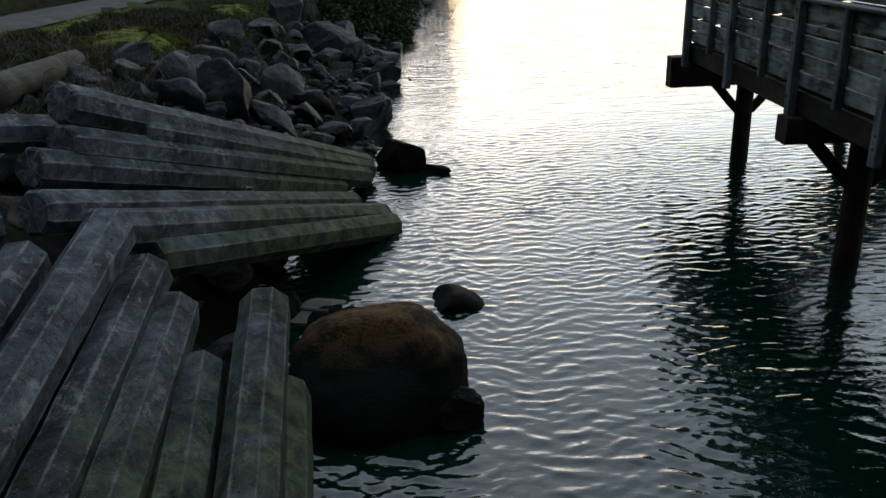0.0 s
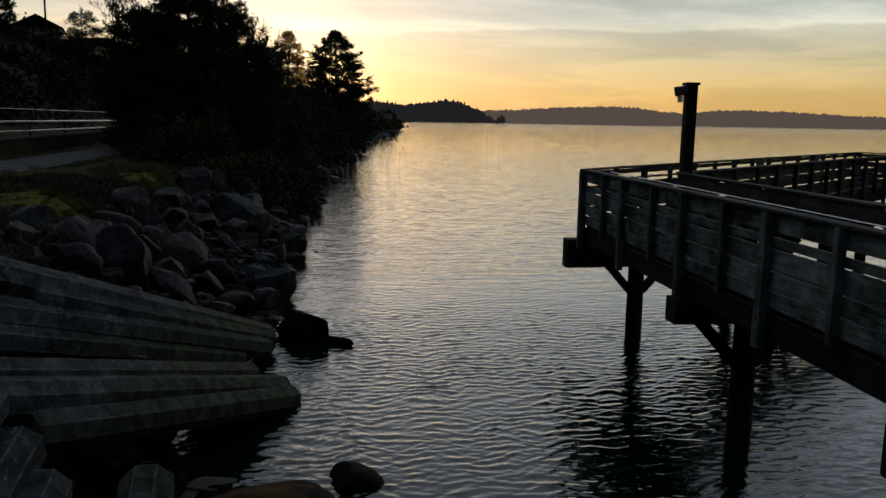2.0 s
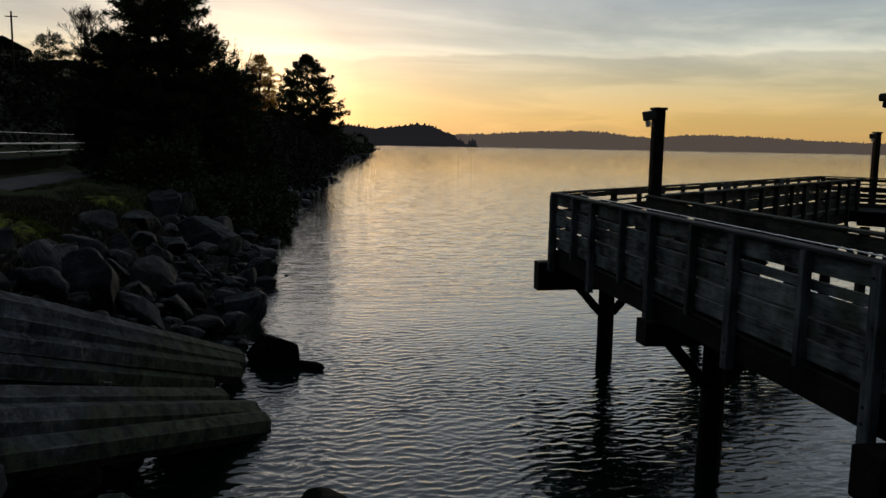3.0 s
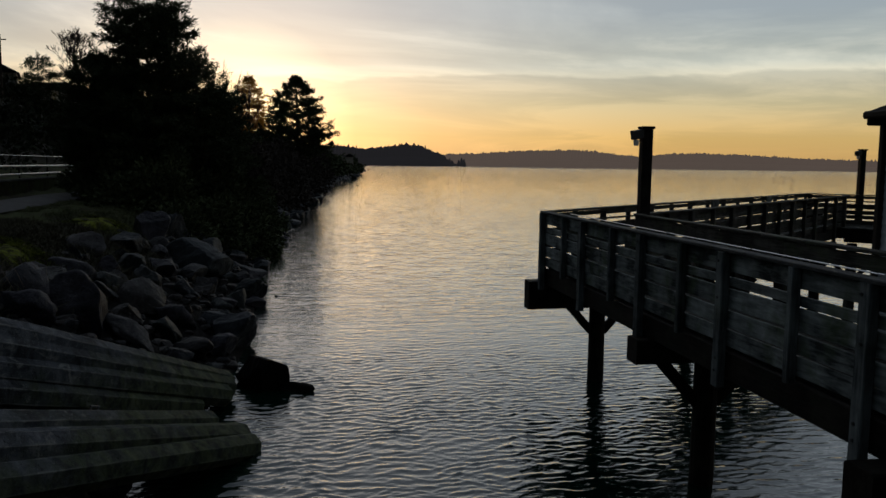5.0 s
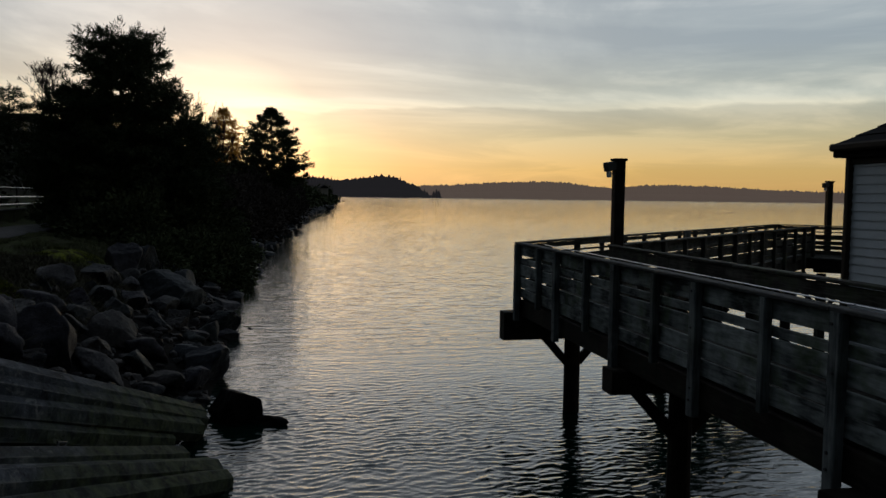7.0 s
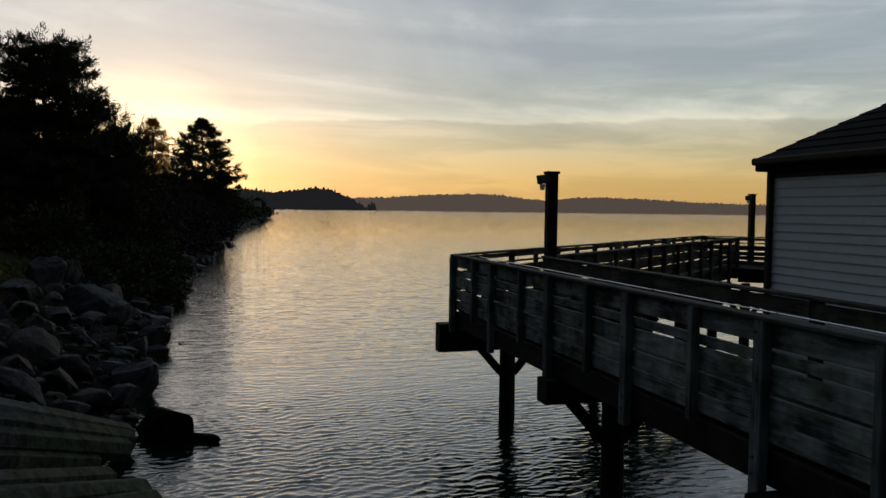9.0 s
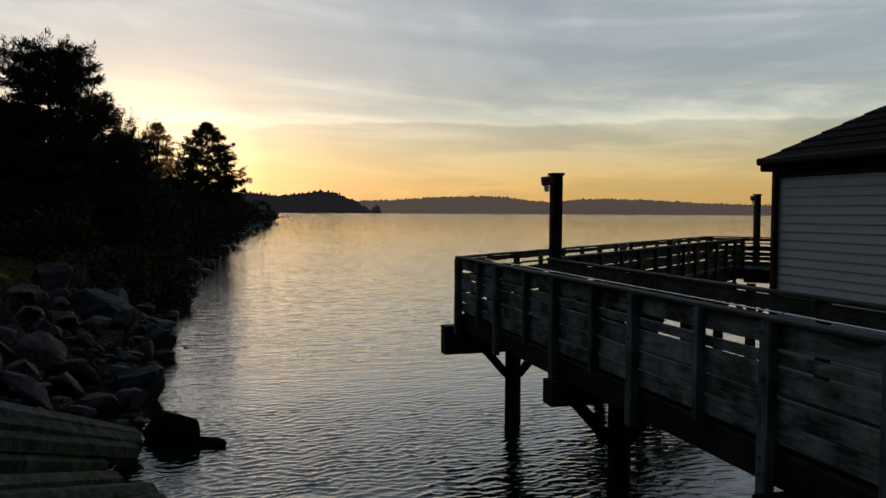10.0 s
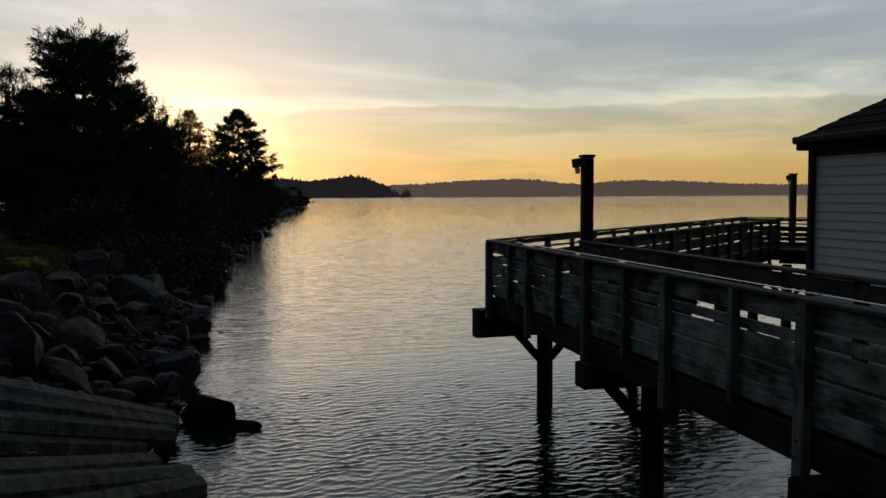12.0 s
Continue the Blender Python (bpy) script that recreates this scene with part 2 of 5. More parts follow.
def gravel(n, obj, pos, rnd):
    fine = n.noise(pos, 30.0, 5.0, 0.7)
    mid = n.noise(pos, 1.3, 5.0, 0.6)
    return n.ramp(n.math("MULTIPLY_ADD", mid, 0.6, n.math("MULTIPLY", fine, 0.4)), [(0.35, (0.050, 0.049, 0.047)), (0.65, (0.105, 0.102, 0.10))]), 0.9, fine, 0.01


def mossy(n, obj, pos, rnd):
    fine = n.noise(pos, 26.0, 6.0, 0.7)
    mid = n.noise(pos, 3.2, 6.0, 0.7, 0.6)
    green = n.mix(fine, (0.07, 0.085, 0.012), (0.24, 0.27, 0.035))
    return n.mix(n.ramp(mid, [(0.44, (1.0,)), (0.56, (0.0,))]), green, (0.035, 0.032, 0.016)), 0.95, n.math("MULTIPLY_ADD", mid, 2.0, fine), 0.06


def foliage(dark, light):
    def build(n, obj, pos, rnd):
        isl = n.add("ShaderNodeNewGeometry").outputs["Random Per Island"]
        big = n.noise(pos, 0.8, 3.0, 0.6)
        return n.mix(n.math("MULTIPLY_ADD", isl, 0.6, n.math("MULTIPLY", big, 0.4)), dark, light), 0.7, None, 0.0
    return build


def plain(colour, rough=0.6, vary=0.25, scale=9.0, bump=0.003):
    def build(n, obj, pos, rnd):
        f = n.noise(pos, scale, 5.0, 0.65)
        lo = tuple(c * (1 - vary) for c in colour)
        hi = tuple(c * (1 + vary) for c in colour)
        return n.mix(f, lo, hi), n.math("MULTIPLY_ADD", f, 0.2, rough - 0.1), f, bump
    return build


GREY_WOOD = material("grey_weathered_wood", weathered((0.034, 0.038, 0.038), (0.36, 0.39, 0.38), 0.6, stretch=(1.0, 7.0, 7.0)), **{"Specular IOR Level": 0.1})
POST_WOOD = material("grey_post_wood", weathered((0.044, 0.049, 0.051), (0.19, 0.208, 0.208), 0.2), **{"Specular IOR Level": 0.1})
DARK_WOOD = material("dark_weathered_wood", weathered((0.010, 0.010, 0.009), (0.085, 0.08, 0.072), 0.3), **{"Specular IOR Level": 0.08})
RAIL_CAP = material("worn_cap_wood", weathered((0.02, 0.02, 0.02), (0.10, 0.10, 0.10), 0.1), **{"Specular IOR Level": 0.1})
TAR_WOOD = material("dark_treated_timber", weathered((0.007, 0.006, 0.005), (0.032, 0.025, 0.021), 0.12), **{"Specular IOR Level": 0.1})
LOG_WOOD = material("driftwood", weathered((0.014, 0.012, 0.010), (0.060, 0.053, 0.046), 0.35), **{"Specular IOR Level": 0.1})
CONCRETE = material("old_concrete", concrete, **{"Specular IOR Level": 0.02})
BASALT = material("basalt", basalt, **{"Specular IOR Level": 0.12})
WEEDY = material("weedy_rock", weedy, **{"Specular IOR Level": 0.08})
PALE_STONE = material("pale_stone", plain((0.10, 0.088, 0.075), 0.7, 0.4, 6.0, 0.02), **{"Specular IOR Level": 0.1})
WET_ROCK = material("wet_rock", plain((0.007, 0.0066, 0.006), 0.6, 0.5, 6.0, 0.03), **{"Specular IOR Level": 0.02})
SOIL = material("bank_soil", soil, **{"Specular IOR Level": 0.04})
GRAVEL = material("trail_gravel", gravel, **{"Specular IOR Level": 0.08})
MOSS = material("bright_moss", mossy, **{"Specular IOR Level": 0.05})
NEEDLES = material("conifer_needles", foliage((0.026, 0.034, 0.019), (0.056, 0.070, 0.032)), **{"Specular IOR Level": 0.05})

SHRUB = material("shrub_leaves", foliage((0.028, 0.036, 0.017), (0.072, 0.086, 0.038)), **{"Specular IOR Level": 0.05})
HILL_SCRUB = material("hillside_leaves", foliage((0.012, 0.015, 0.009), (0.024, 0.028, 0.015)), **{"Specular IOR Level": 0.03})
DRY_GRASS = material("dry_grass_blades", foliage((0.028, 0.026, 0.017), (0.085, 0.078, 0.050)), **{"Specular IOR Level": 0.06})
BRUSH = material("bare_winter_brush", foliage((0.026, 0.022, 0.019), (0.062, 0.052, 0.044)), **{"Specular IOR Level": 0.03})
GRASS = material("grass_blades", foliage((0.030, 0.036, 0.017), (0.125, 0.130, 0.064)), **{"Specular IOR Level": 0.08})
STEM = material("dry_stems", foliage((0.05, 0.032, 0.026), (0.17, 0.135, 0.105)), **{"Specular IOR Level": 0.1})


def backlit(name, front, behind, share):
    """Thin leaves or plastic that let light through."""
    m = bpy.data.materials.new(name)
    m.use_nodes = True
    n = Nodes(m.node_tree)
    pos = n.add("ShaderNodeNewGeometry").outputs["Position"]
    f = n.noise(pos, 3.0, 4.0, 0.6)
    b = n.add("ShaderNodeBsdfPrincipled", inputs={"Base Color": n.mix(f, tuple(c * 0.6 for c in front), tuple(c * 1.4 for c in front)), "Roughness": 0.7, "Specular IOR Level": 0.1})
    t = n.add("ShaderNodeBsdfTranslucent", inputs={"Color": (*behind, 1.0)})
    x = n.add("ShaderNodeMixShader", inputs={0: share, 1: b.outputs[0], 2: t.outputs[0]})
    n.add("ShaderNodeOutputMaterial", inputs={"Surface": x.outputs[0]})
    return m


BARK = material("bark", plain((0.05, 0.04, 0.032), 0.85, 0.5, 6.0, 0.02), **{"Specular IOR Level": 0.08})
SIDING = material("white_siding", plain((0.58, 0.61, 0.64), 0.6, 0.14, 5.0, 0.002), **{"Specular IOR Level": 0.25})
TRIM = material("brown_trim", plain((0.045, 0.036, 0.028), 0.7), **{"Specular IOR Level": 0.12})
SHINGLE = material("dark_shingles", plain((0.009, 0.009, 0.0095), 0.85, 0.4, 14.0, 0.006), **{"Specular IOR Level": 0.06})
STEEL = material("galvanised_pipe", plain((0.52, 0.53, 0.55), 0.34, 0.1), Metallic=1.0)
LAMP_METAL = material("lamp_housing", plain((0.03, 0.03, 0.03), 0.5))
HOUSE_WALL = material("house_wall", plain((0.35, 0.32, 0.28), 0.8), **{"Specular IOR Level": 0.1})
GLASS = material("window_glass", plain((0.05, 0.055, 0.06), 0.12, 0.05))
# the low sun's gold is put into the colour these thin needles pass
SUN_GOLD_NEEDLES = backlit("sun_gold_needles", (0.05, 0.04, 0.014), (0.52, 0.23, 0.014), 0.55)
LENS = backlit("lamp_lens", (0.75, 0.75, 0.75), (0.9, 0.9, 0.9), 0.6)


def water_material():
    def build(n, obj, pos, rnd):
        y = n.add("ShaderNodeSeparateXYZ", inputs={0: pos}).outputs[1]
        flat = n.add("ShaderNodeVectorMath", operation="MULTIPLY", inputs={0: pos, 1: (0.6, 1.4, 0.0)}).outputs[0]
        ripple = n.noise(flat, 11.0, 2.0, 0.5, 0.6)
        chop = n.noise(flat, 5.2, 3.0, 0.6, 0.7)
        patch = n.noise(n.add("ShaderNodeVectorMath", operation="MULTIPLY", inputs={0: pos, 1: (0.30, 1.0, 0.0)}).outputs[0], 0.75, 3.0, 0.55, 0.5)
        gust = n.noise(n.add("ShaderNodeVectorMath", operation="MULTIPLY", inputs={0: pos, 1: (0.10, 0.32, 0.0)}).outputs[0], 1.0, 3.0, 0.6)
        open_water = n.add("ShaderNodeMapRange", inputs={0: y, 1: 13.0, 2: 24.0, 3: 0.0, 4: 0.7}).outputs[0]
        open_water = n.math("SUBTRACT", open_water, n.add("ShaderNodeMapRange", inputs={0: y, 1: 24.0, 2: 60.0, 3: 0.0, 4: 0.6}).outputs[0])
        x = n.add("ShaderNodeSeparateXYZ", inputs={0: pos}).outputs[0]
        open_water = n.math("MULTIPLY", open_water, n.add("ShaderNodeMapRange", inputs={0: x, 1: -2.0, 2: 6.0, 3: 1.7, 4: 1.0}).outputs[0])  # rougher along the rocks
        open_water = n.math("MULTIPLY", open_water, n.add("ShaderNodeMapRange", inputs={0: gust, 1: 0.35, 2: 0.65, 3: 0.55, 4: 1.4}).outputs[0])
        away = n.add("ShaderNodeMapRange", inputs={0: y, 1: 16.0, 2: 50.0, 3: 0.0, 4: 1.0}).outputs[0]
        offing = n.add("ShaderNodeMapRange", inputs={0: y, 1: 120.0, 2: 700.0, 3: 0.0, 4: 1.2}).outputs[0]
        h = n.math("MULTIPLY_ADD", chop, open_water, n.math("MULTIPLY", ripple, n.add("ShaderNodeMapRange", inputs={0: y, 1: 12.0, 2: 30.0, 3: 0.45, 4: 0.22}).outputs[0]))
        h = n.math("MULTIPLY_ADD", patch, n.math("ADD", away, offing), h)
        swell = n.noise(n.add("ShaderNodeVectorMath", operation="MULTIPLY", inputs={0: pos, 1: (0.5, 1.3, 0.0)}).outputs[0], 2.0, 2.0, 0.5, 0.5)
        rise = n.add("ShaderNodeMapRange", inputs={0: y, 1: 13.0, 2: 26.0, 3: 0.0, 4: 4.2}).outputs[0]
        fall = n.add("ShaderNodeMapRange", inputs={0: y, 1: 45.0, 2: 160.0, 3: 0.0, 4: 3.2}).outputs[0]
        h = n.math("MULTIPLY_ADD", swell, n.math("SUBTRACT", rise, fall), h)
        tint = n.noise(pos, 0.15, 3.0, 0.5)
        return n.mix(tint, (0.001, 0.008, 0.0055), (0.0015, 0.013, 0.008)), 0.012, h, 0.01

    def wavelets(n, pos):
        # the slopes of the small waves of the open water
        xyz = n.add("ShaderNodeSeparateXYZ", inputs={0: pos})
        long_crests = n.add("ShaderNodeVectorMath", operation="MULTIPLY", inputs={0: pos, 1: (0.42, 1.0, 0.0)}).outputs[0]
        fine = n.add("ShaderNodeTexNoise", inputs={"Vector": long_crests, "Scale": 2.9, "Detail": 2.0, "Roughness": 0.6}).outputs["Color"]
        tilt = n.add("ShaderNodeVectorMath", operation="SUBTRACT", inputs={0: fine, 1: (0.5, 0.5, 0.5)}).outputs[0]
        far = n.add("ShaderNodeMapRange", inputs={0: xyz.outputs[1], 1: 22.0, 2: 60.0, 3: 0.0, 4: 0.15}).outputs[0]
        far = n.math("ADD", far, n.add("ShaderNodeMapRange", inputs={0: xyz.outputs[1], 1: 150.0, 2: 900.0, 3: 0.0, 4: 0.35}).outputs[0])
        reach = n.add("ShaderNodeCombineXYZ", inputs={0: n.math("MULTIPLY", far, 0.35), 1: n.math("MULTIPLY", far, 1.0), 2: 0.0}).outputs[0]
        return n.add("ShaderNodeVectorMath", operation="MULTIPLY", inputs={0: tilt, 1: reach}).outputs[0]
    return material("sea_water", build, wavelets, IOR=1.36, **{"Coat Weight": 1.0, "Coat IOR": 1.34, "Coat Roughness": 0.012})


WATER = water_material()


# distant land: a faint emission stands in for the haze before it
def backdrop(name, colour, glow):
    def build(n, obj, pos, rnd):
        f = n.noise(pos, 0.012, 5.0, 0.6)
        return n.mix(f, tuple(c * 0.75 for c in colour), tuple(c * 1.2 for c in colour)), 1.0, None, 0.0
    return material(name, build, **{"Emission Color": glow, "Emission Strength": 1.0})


HEADLAND = backdrop("headland_woods_haze_glow", (0.015, 0.018, 0.015), (0.012, 0.011, 0.012))
FAR_HILL = backdrop("far_hills_haze_glow", (0.05, 0.05, 0.05), (0.080, 0.058, 0.045))

# ---- building helpers ----


def data(name, verts, faces, mat, smooth=False):
    me = bpy.data.meshes.new(name)
    me.from_pydata([tuple(v) for v in verts], [], [tuple(f) for f in faces])
    me.materials.append(mat)
    if smooth:
        me.polygons.foreach_set("use_smooth", [True] * len(me.polygons))
    me.update()
    return me


def put(name, me, parent=None, m=None, label=""):
    ob = new(name, me)
    if parent:
        ob.parent = parent
    if m is not None:
        ob.matrix_basis = m
    return tagged(ob, label) if label else ob


def part(name, bm, mat, parent, label=""):
    me = bpy.data.meshes.new(name)
    bm.to_mesh(me)
    bm.free()
    me.materials.append(mat)
    return put(name, me, parent, None, label)


def thing(name, label, category, at=(0, 0, 0), group="", kind=""):
    ob = new(name)
    ob.location = at
    ob.empty_display_size = 0.2
    return tagged(ob, label, category, group, kind)


def prism(profile, stations):
    """Verts and faces of a profile (y, z) run along x through stations (x, scale, dy, dz)."""
    k = len(profile)
    verts = [(x, y * s + dy, z * s + dz) for x, s, dy, dz in stations for y, z in profile]
    faces = [(i * k + j, i * k + (j + 1) % k, (i + 1) * k + (j + 1) % k, (i + 1) * k + j) for i in range(len(stations) - 1) for j in range(k)]
    faces = [f[::-1] for f in faces]
    faces.append(tuple(range(k)))
    faces.append(tuple(range((len(stations) - 1) * k, len(stations) * k))[::-1])
    return verts, faces


def chamfered(w, h, c):
    a, b = w / 2, h / 2
    return [(-a + c, -b), (a - c, -b), (a, -b + c), (a, b - c), (a - c, b), (-a + c, b), (-a, b - c), (-a, -b + c)]


def ngon(k, r, turn=0.0):
    return [(r * math.cos(turn + 2 * math.pi * i / k), r * math.sin(turn + 2 * math.pi * i / k)) for i in range(k)]


def along(p0, p1, roll=0.0):
    """Matrix that lays the x axis from p0 towards p1, z as upright as can be."""
    p0, p1 = Vector(p0), Vector(p1)
    ex = (p1 - p0).normalized()
    side = Vector((0, 0, 1)) if abs(ex.z) < 0.95 else Vector((0, 1, 0))
    ey = side.cross(ex).normalized()
    ez = ex.cross(ey)
    m = Matrix((ex, ey, ez)).transposed().to_4x4()
    m.translation = p0
    return m @ Matrix.Rotation(roll, 4, "X")


def timber(name, p0, p1, w, h, mat, parent, wobble=0.004, chamfer=0.008, label="", steps=3):
    length = (Vector(p1) - Vector(p0)).length
    st = [(length * i / steps, 1.0, random.uniform(-wobble, wobble), random.uniform(-wobble, wobble)) for i in range(steps + 1)]
    v, f = prism(chamfered(w, h, chamfer), st)
    return put(name, data(name, v, f, mat), parent, along(p0, p1), label)


def pole(name, p0, p1, r, mat, parent, k=12, taper=1.0, label="", wobble=0.0, steps=4):
    length = (Vector(p1) - Vector(p0)).length
    st = [(length * i / steps, 1.0 + (taper - 1.0) * i / steps, random.uniform(-wobble, wobble), random.uniform(-wobble, wobble)) for i in range(steps + 1)]
    v, f = prism(ngon(k, r), st)
    me = data(name, v, f, mat)
    return put(name, me, parent, along(p0, p1), label)


# ---- land and water ----
SHORE = [(-400, 30), (-30, 14), (-6, 6), (0, 3.2), (3.2, 0.2), (4.6, -1.0), (6, -1.5), (7.5, -2.0), (8.5, -2.9), (11, -2.8), (12.5, -2.5), (14.5, -2.1), (16.5, -1.8), (21, -1.7), (27, -1.9), (39, -2.9), (48, -2.1), (54, -2.2), (90, -0.6),
         (156, 2.6), (300, 14), (600, 36), (660, 38), (700, -20), (760, -300), (900, -900), (5000, -4000)]


def shore(y):
    return np.interp(y, [a for a, _ in SHORE], [b for _, b in SHORE])


def land_height(x, y):
    d = shore(y) - x
    k = np.interp(y, [2, 3.0, 4.0, 8, 11, 18], [1.6, 0.75, 0.62, 0.85, 0.85, 0.50])
    bank = np.minimum(d * k, np.interp(d, [0, 4, 6, 9, 12, 13.5, 18, 22, 45, 120], [2.4, 2.4, 2.65, 2.9, 3.05, 3.55, 3.6, 5.0, 15.0, 18.0]))
    bank = np.minimum(bank, np.interp(y, [-400, 150, 300, 660, 1000], [40, 40, 6, 2.5, 2.5]))
    return np.where(d > 0, bank, np.maximum(d * 0.6, -4.0))


def spread(lo, hi, step, grow_lo, grow, end_lo, end_hi):
    """Grid lines: even steps from lo to hi, growing beyond."""
    mid = list(np.arange(lo, hi + 1e-6, step))
    out, s, v = [], step, hi
    while v < end_hi:
        s *= grow
        v = min(v + s, end_hi)
        out.append(v)
    inn, s, v = [], step, lo
    while v > end_lo:
        s *= grow_lo
        v = max(v - s, end_lo)
        inn.append(v)
    return np.array(inn[::-1] + mid + out)


def sheet(name, xs, ys, zz, mat, smooth=True):
    nx, ny = len(xs), len(ys)
    gx, gy = np.meshgrid(xs, ys)
    co = np.stack([gx, gy, zz], -1).reshape(-1, 3)
    i = np.arange(nx * ny).reshape(ny, nx)
    q = np.stack([i[:-1, :-1], i[:-1, 1:], i[1:, 1:], i[1:, :-1]], -1).reshape(-1, 4)
    me = bpy.data.meshes.new(name)
    me.vertices.add(len(co))
    me.vertices.foreach_set("co", co.ravel())
    me.loops.add(q.size)
    me.loops.foreach_set("vertex_index", q.ravel())
    me.polygons.add(len(q))
    me.polygons.foreach_set("loop_start", np.arange(0, q.size, 4))
    me.polygons.foreach_set("loop_total", np.full(len(q), 4))
    me.update(calc_edges=True)
    me.polygons.foreach_set("use_smooth", np.full(len(q), smooth))
    me.materials.append(mat)
    return new(name, me)


def lumps(gx, gy, scale, amp, seed):
    """Smooth made-up unevenness as a sum of waves."""
    rng = np.random.RandomState(seed)
    out = np.zeros_like(gx)
    for _ in range(14):
        a, k, p = rng.uniform(0, 2 * np.pi), rng.uniform(0.5, 1.8) / scale, rng.uniform(0, 2 * np.pi)
        out += np.sin((gx * np.cos(a) + gy * np.sin(a)) * 2 * np.pi * k + p)
    return out * amp / 14 ** 0.5


lx = spread(-14, 2, 0.35, 1.06, 1.06, -4500, 60)
ly = spread(2, 60, 0.4, 1.05, 1.05, -300, 4900)
gx, gy = np.meshgrid(lx, ly)
lz = land_height(gx, gy)
lz = lz + np.where(shore(gy) - gx > 0.4, lumps(gx, gy, 2.2, 0.07, 3) + np.clip((shore(gy) - gx - 18) / 20, 0, 1) * lumps(gx, gy, 14, 0.7, 5), 0)
ground = tagged(sheet("ground", lx, ly, lz, SOIL), "dark soil and rough grass bank along the shore", "ground", kind="structure")


def ground_z(x, y):
    return float(land_height(np.array(x), np.array(y)))


wx = spread(-2.6, 7.0, 0.030, 1.10, 1.07, -4000, 4900)
wy = spread(4.8, 16, 0.026, 1.2, 1.0085, -300, 100)
wy = np.concatenate([wy, spread(100.8, 101.6, 0.8, 1.2, 1.035, 100.8, 4950)])
gx, gy = np.meshgrid(wx, wy)
stepx, stepy = np.gradient(wx)[None, :], np.gradient(wy)[:, None]
rng = np.random.RandomState(11)
wz = np.zeros_like(gx)
warp_x = gx + 0.10 * lumps(gx, gy, 1.9, 1.0, 51)
warp_y = gy + 0.07 * lumps(gx, gy, 1.7, 1.0, 52)
gust = np.clip(1.0 + 0.28 * lumps(gx, gy, 3.2, 1.0, 53), 0.45, 1.7)
WAVES = 120
for i in range(WAVES):
    length = 0.075 * 4.6 ** rng.rand()
    a = radians(rng.normal(92, 30 if length < 0.16 else 22))
    kx, ky = np.cos(a) * 2 * np.pi / length, np.sin(a) * 2 * np.pi / length
    fade = np.clip(1.7 - 4.0 * np.maximum(np.abs(np.cos(a)) * stepx, np.abs(np.sin(a)) * stepy) / length, 0, 1)
    steep = 0.145 * math.sqrt(2.0 / WAVES) / (2 * np.pi)
    wz += fade * steep * length * np.sin(warp_x * kx + warp_y * ky + rng.uniform(0, 6.28))
wz += 0.10 * wz * wz / 0.005  # peaked crests and flat troughs
near_shore = np.clip(1.0 - (gx - shore(gy) - 0.3) / 1.6, 0, 1) * np.clip((24 - gy) / 6, 0, 1)
wz *= gust * (1.0 + 0.6 * near_shore) * np.interp(gy, [13, 18, 24, 34], [1.0, 0.85, 0.55, 0.36])
wz *= 1.0 - 0.5 * np.clip((gx - 2.6) / 2.0, 0, 1) * np.clip((13.5 - gy) / 3, 0, 1)  # calmer in the lee of the pier
wz -= np.median(wz)
water = tagged(sheet("water", wx, wy, wz, WATER), "rippled dark green sea water reflecting evening sky", "water", kind="structure")

# ---- far shores ----


def far_shore(name, dist, profile, mat, label, seed, tree_h, tree_w):
    """A wooded shore far off: a ridge with a ragged row of tree tops; profile of (azimuth, height) in degrees and metres."""
    rng = np.random.RandomState(seed)
    a0, a1 = profile[0][0], profile[-1][0]
    width = radians(a1 - a0) * dist
    k = int(width / tree_w)
    verts, faces = [], []
    for i in range(k + 1):
        az = a0 + (a1 - a0) * i / k
        hgt = np.interp(az, [p[0] for p in profile], [p[1] for p in profile])
        edge = min(1.0, (i + 2) / 12, (k - i + 2) / 12)
        top = hgt + edge * tree_h * rng.uniform(-0.5, 0.5) + edge * tree_h * (rng.rand() < 0.12) * rng.uniform(0.3, 0.8)
        s, c = math.sin(radians(az)), math.cos(radians(az))
        for r, z in ((dist - 14, -1.0), (dist, max(1.2, 0.45 * hgt)), (dist + 10, max(top, 1.3)), (dist + 60, max(hgt * 0.8, 0.5)), (dist + 120, -1.0)):
            verts.append((r * s, r * c, z))
    for i in range(k):
        for j in range(4):
            faces.append((i * 5 + j, i * 5 + 5 + j, i * 5 + 6 + j, i * 5 + 1 + j))
    return tagged(put(name, data(name, verts, faces, mat)), label, "hills", kind="structure")


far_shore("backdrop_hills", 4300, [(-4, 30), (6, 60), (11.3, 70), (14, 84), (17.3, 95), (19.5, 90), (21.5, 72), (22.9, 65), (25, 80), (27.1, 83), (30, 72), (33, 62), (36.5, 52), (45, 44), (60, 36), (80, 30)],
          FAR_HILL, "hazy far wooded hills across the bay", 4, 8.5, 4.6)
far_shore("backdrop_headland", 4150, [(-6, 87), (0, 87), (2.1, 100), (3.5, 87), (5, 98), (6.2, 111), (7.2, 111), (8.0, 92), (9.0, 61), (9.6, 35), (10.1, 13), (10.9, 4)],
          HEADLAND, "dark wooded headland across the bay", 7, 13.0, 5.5)
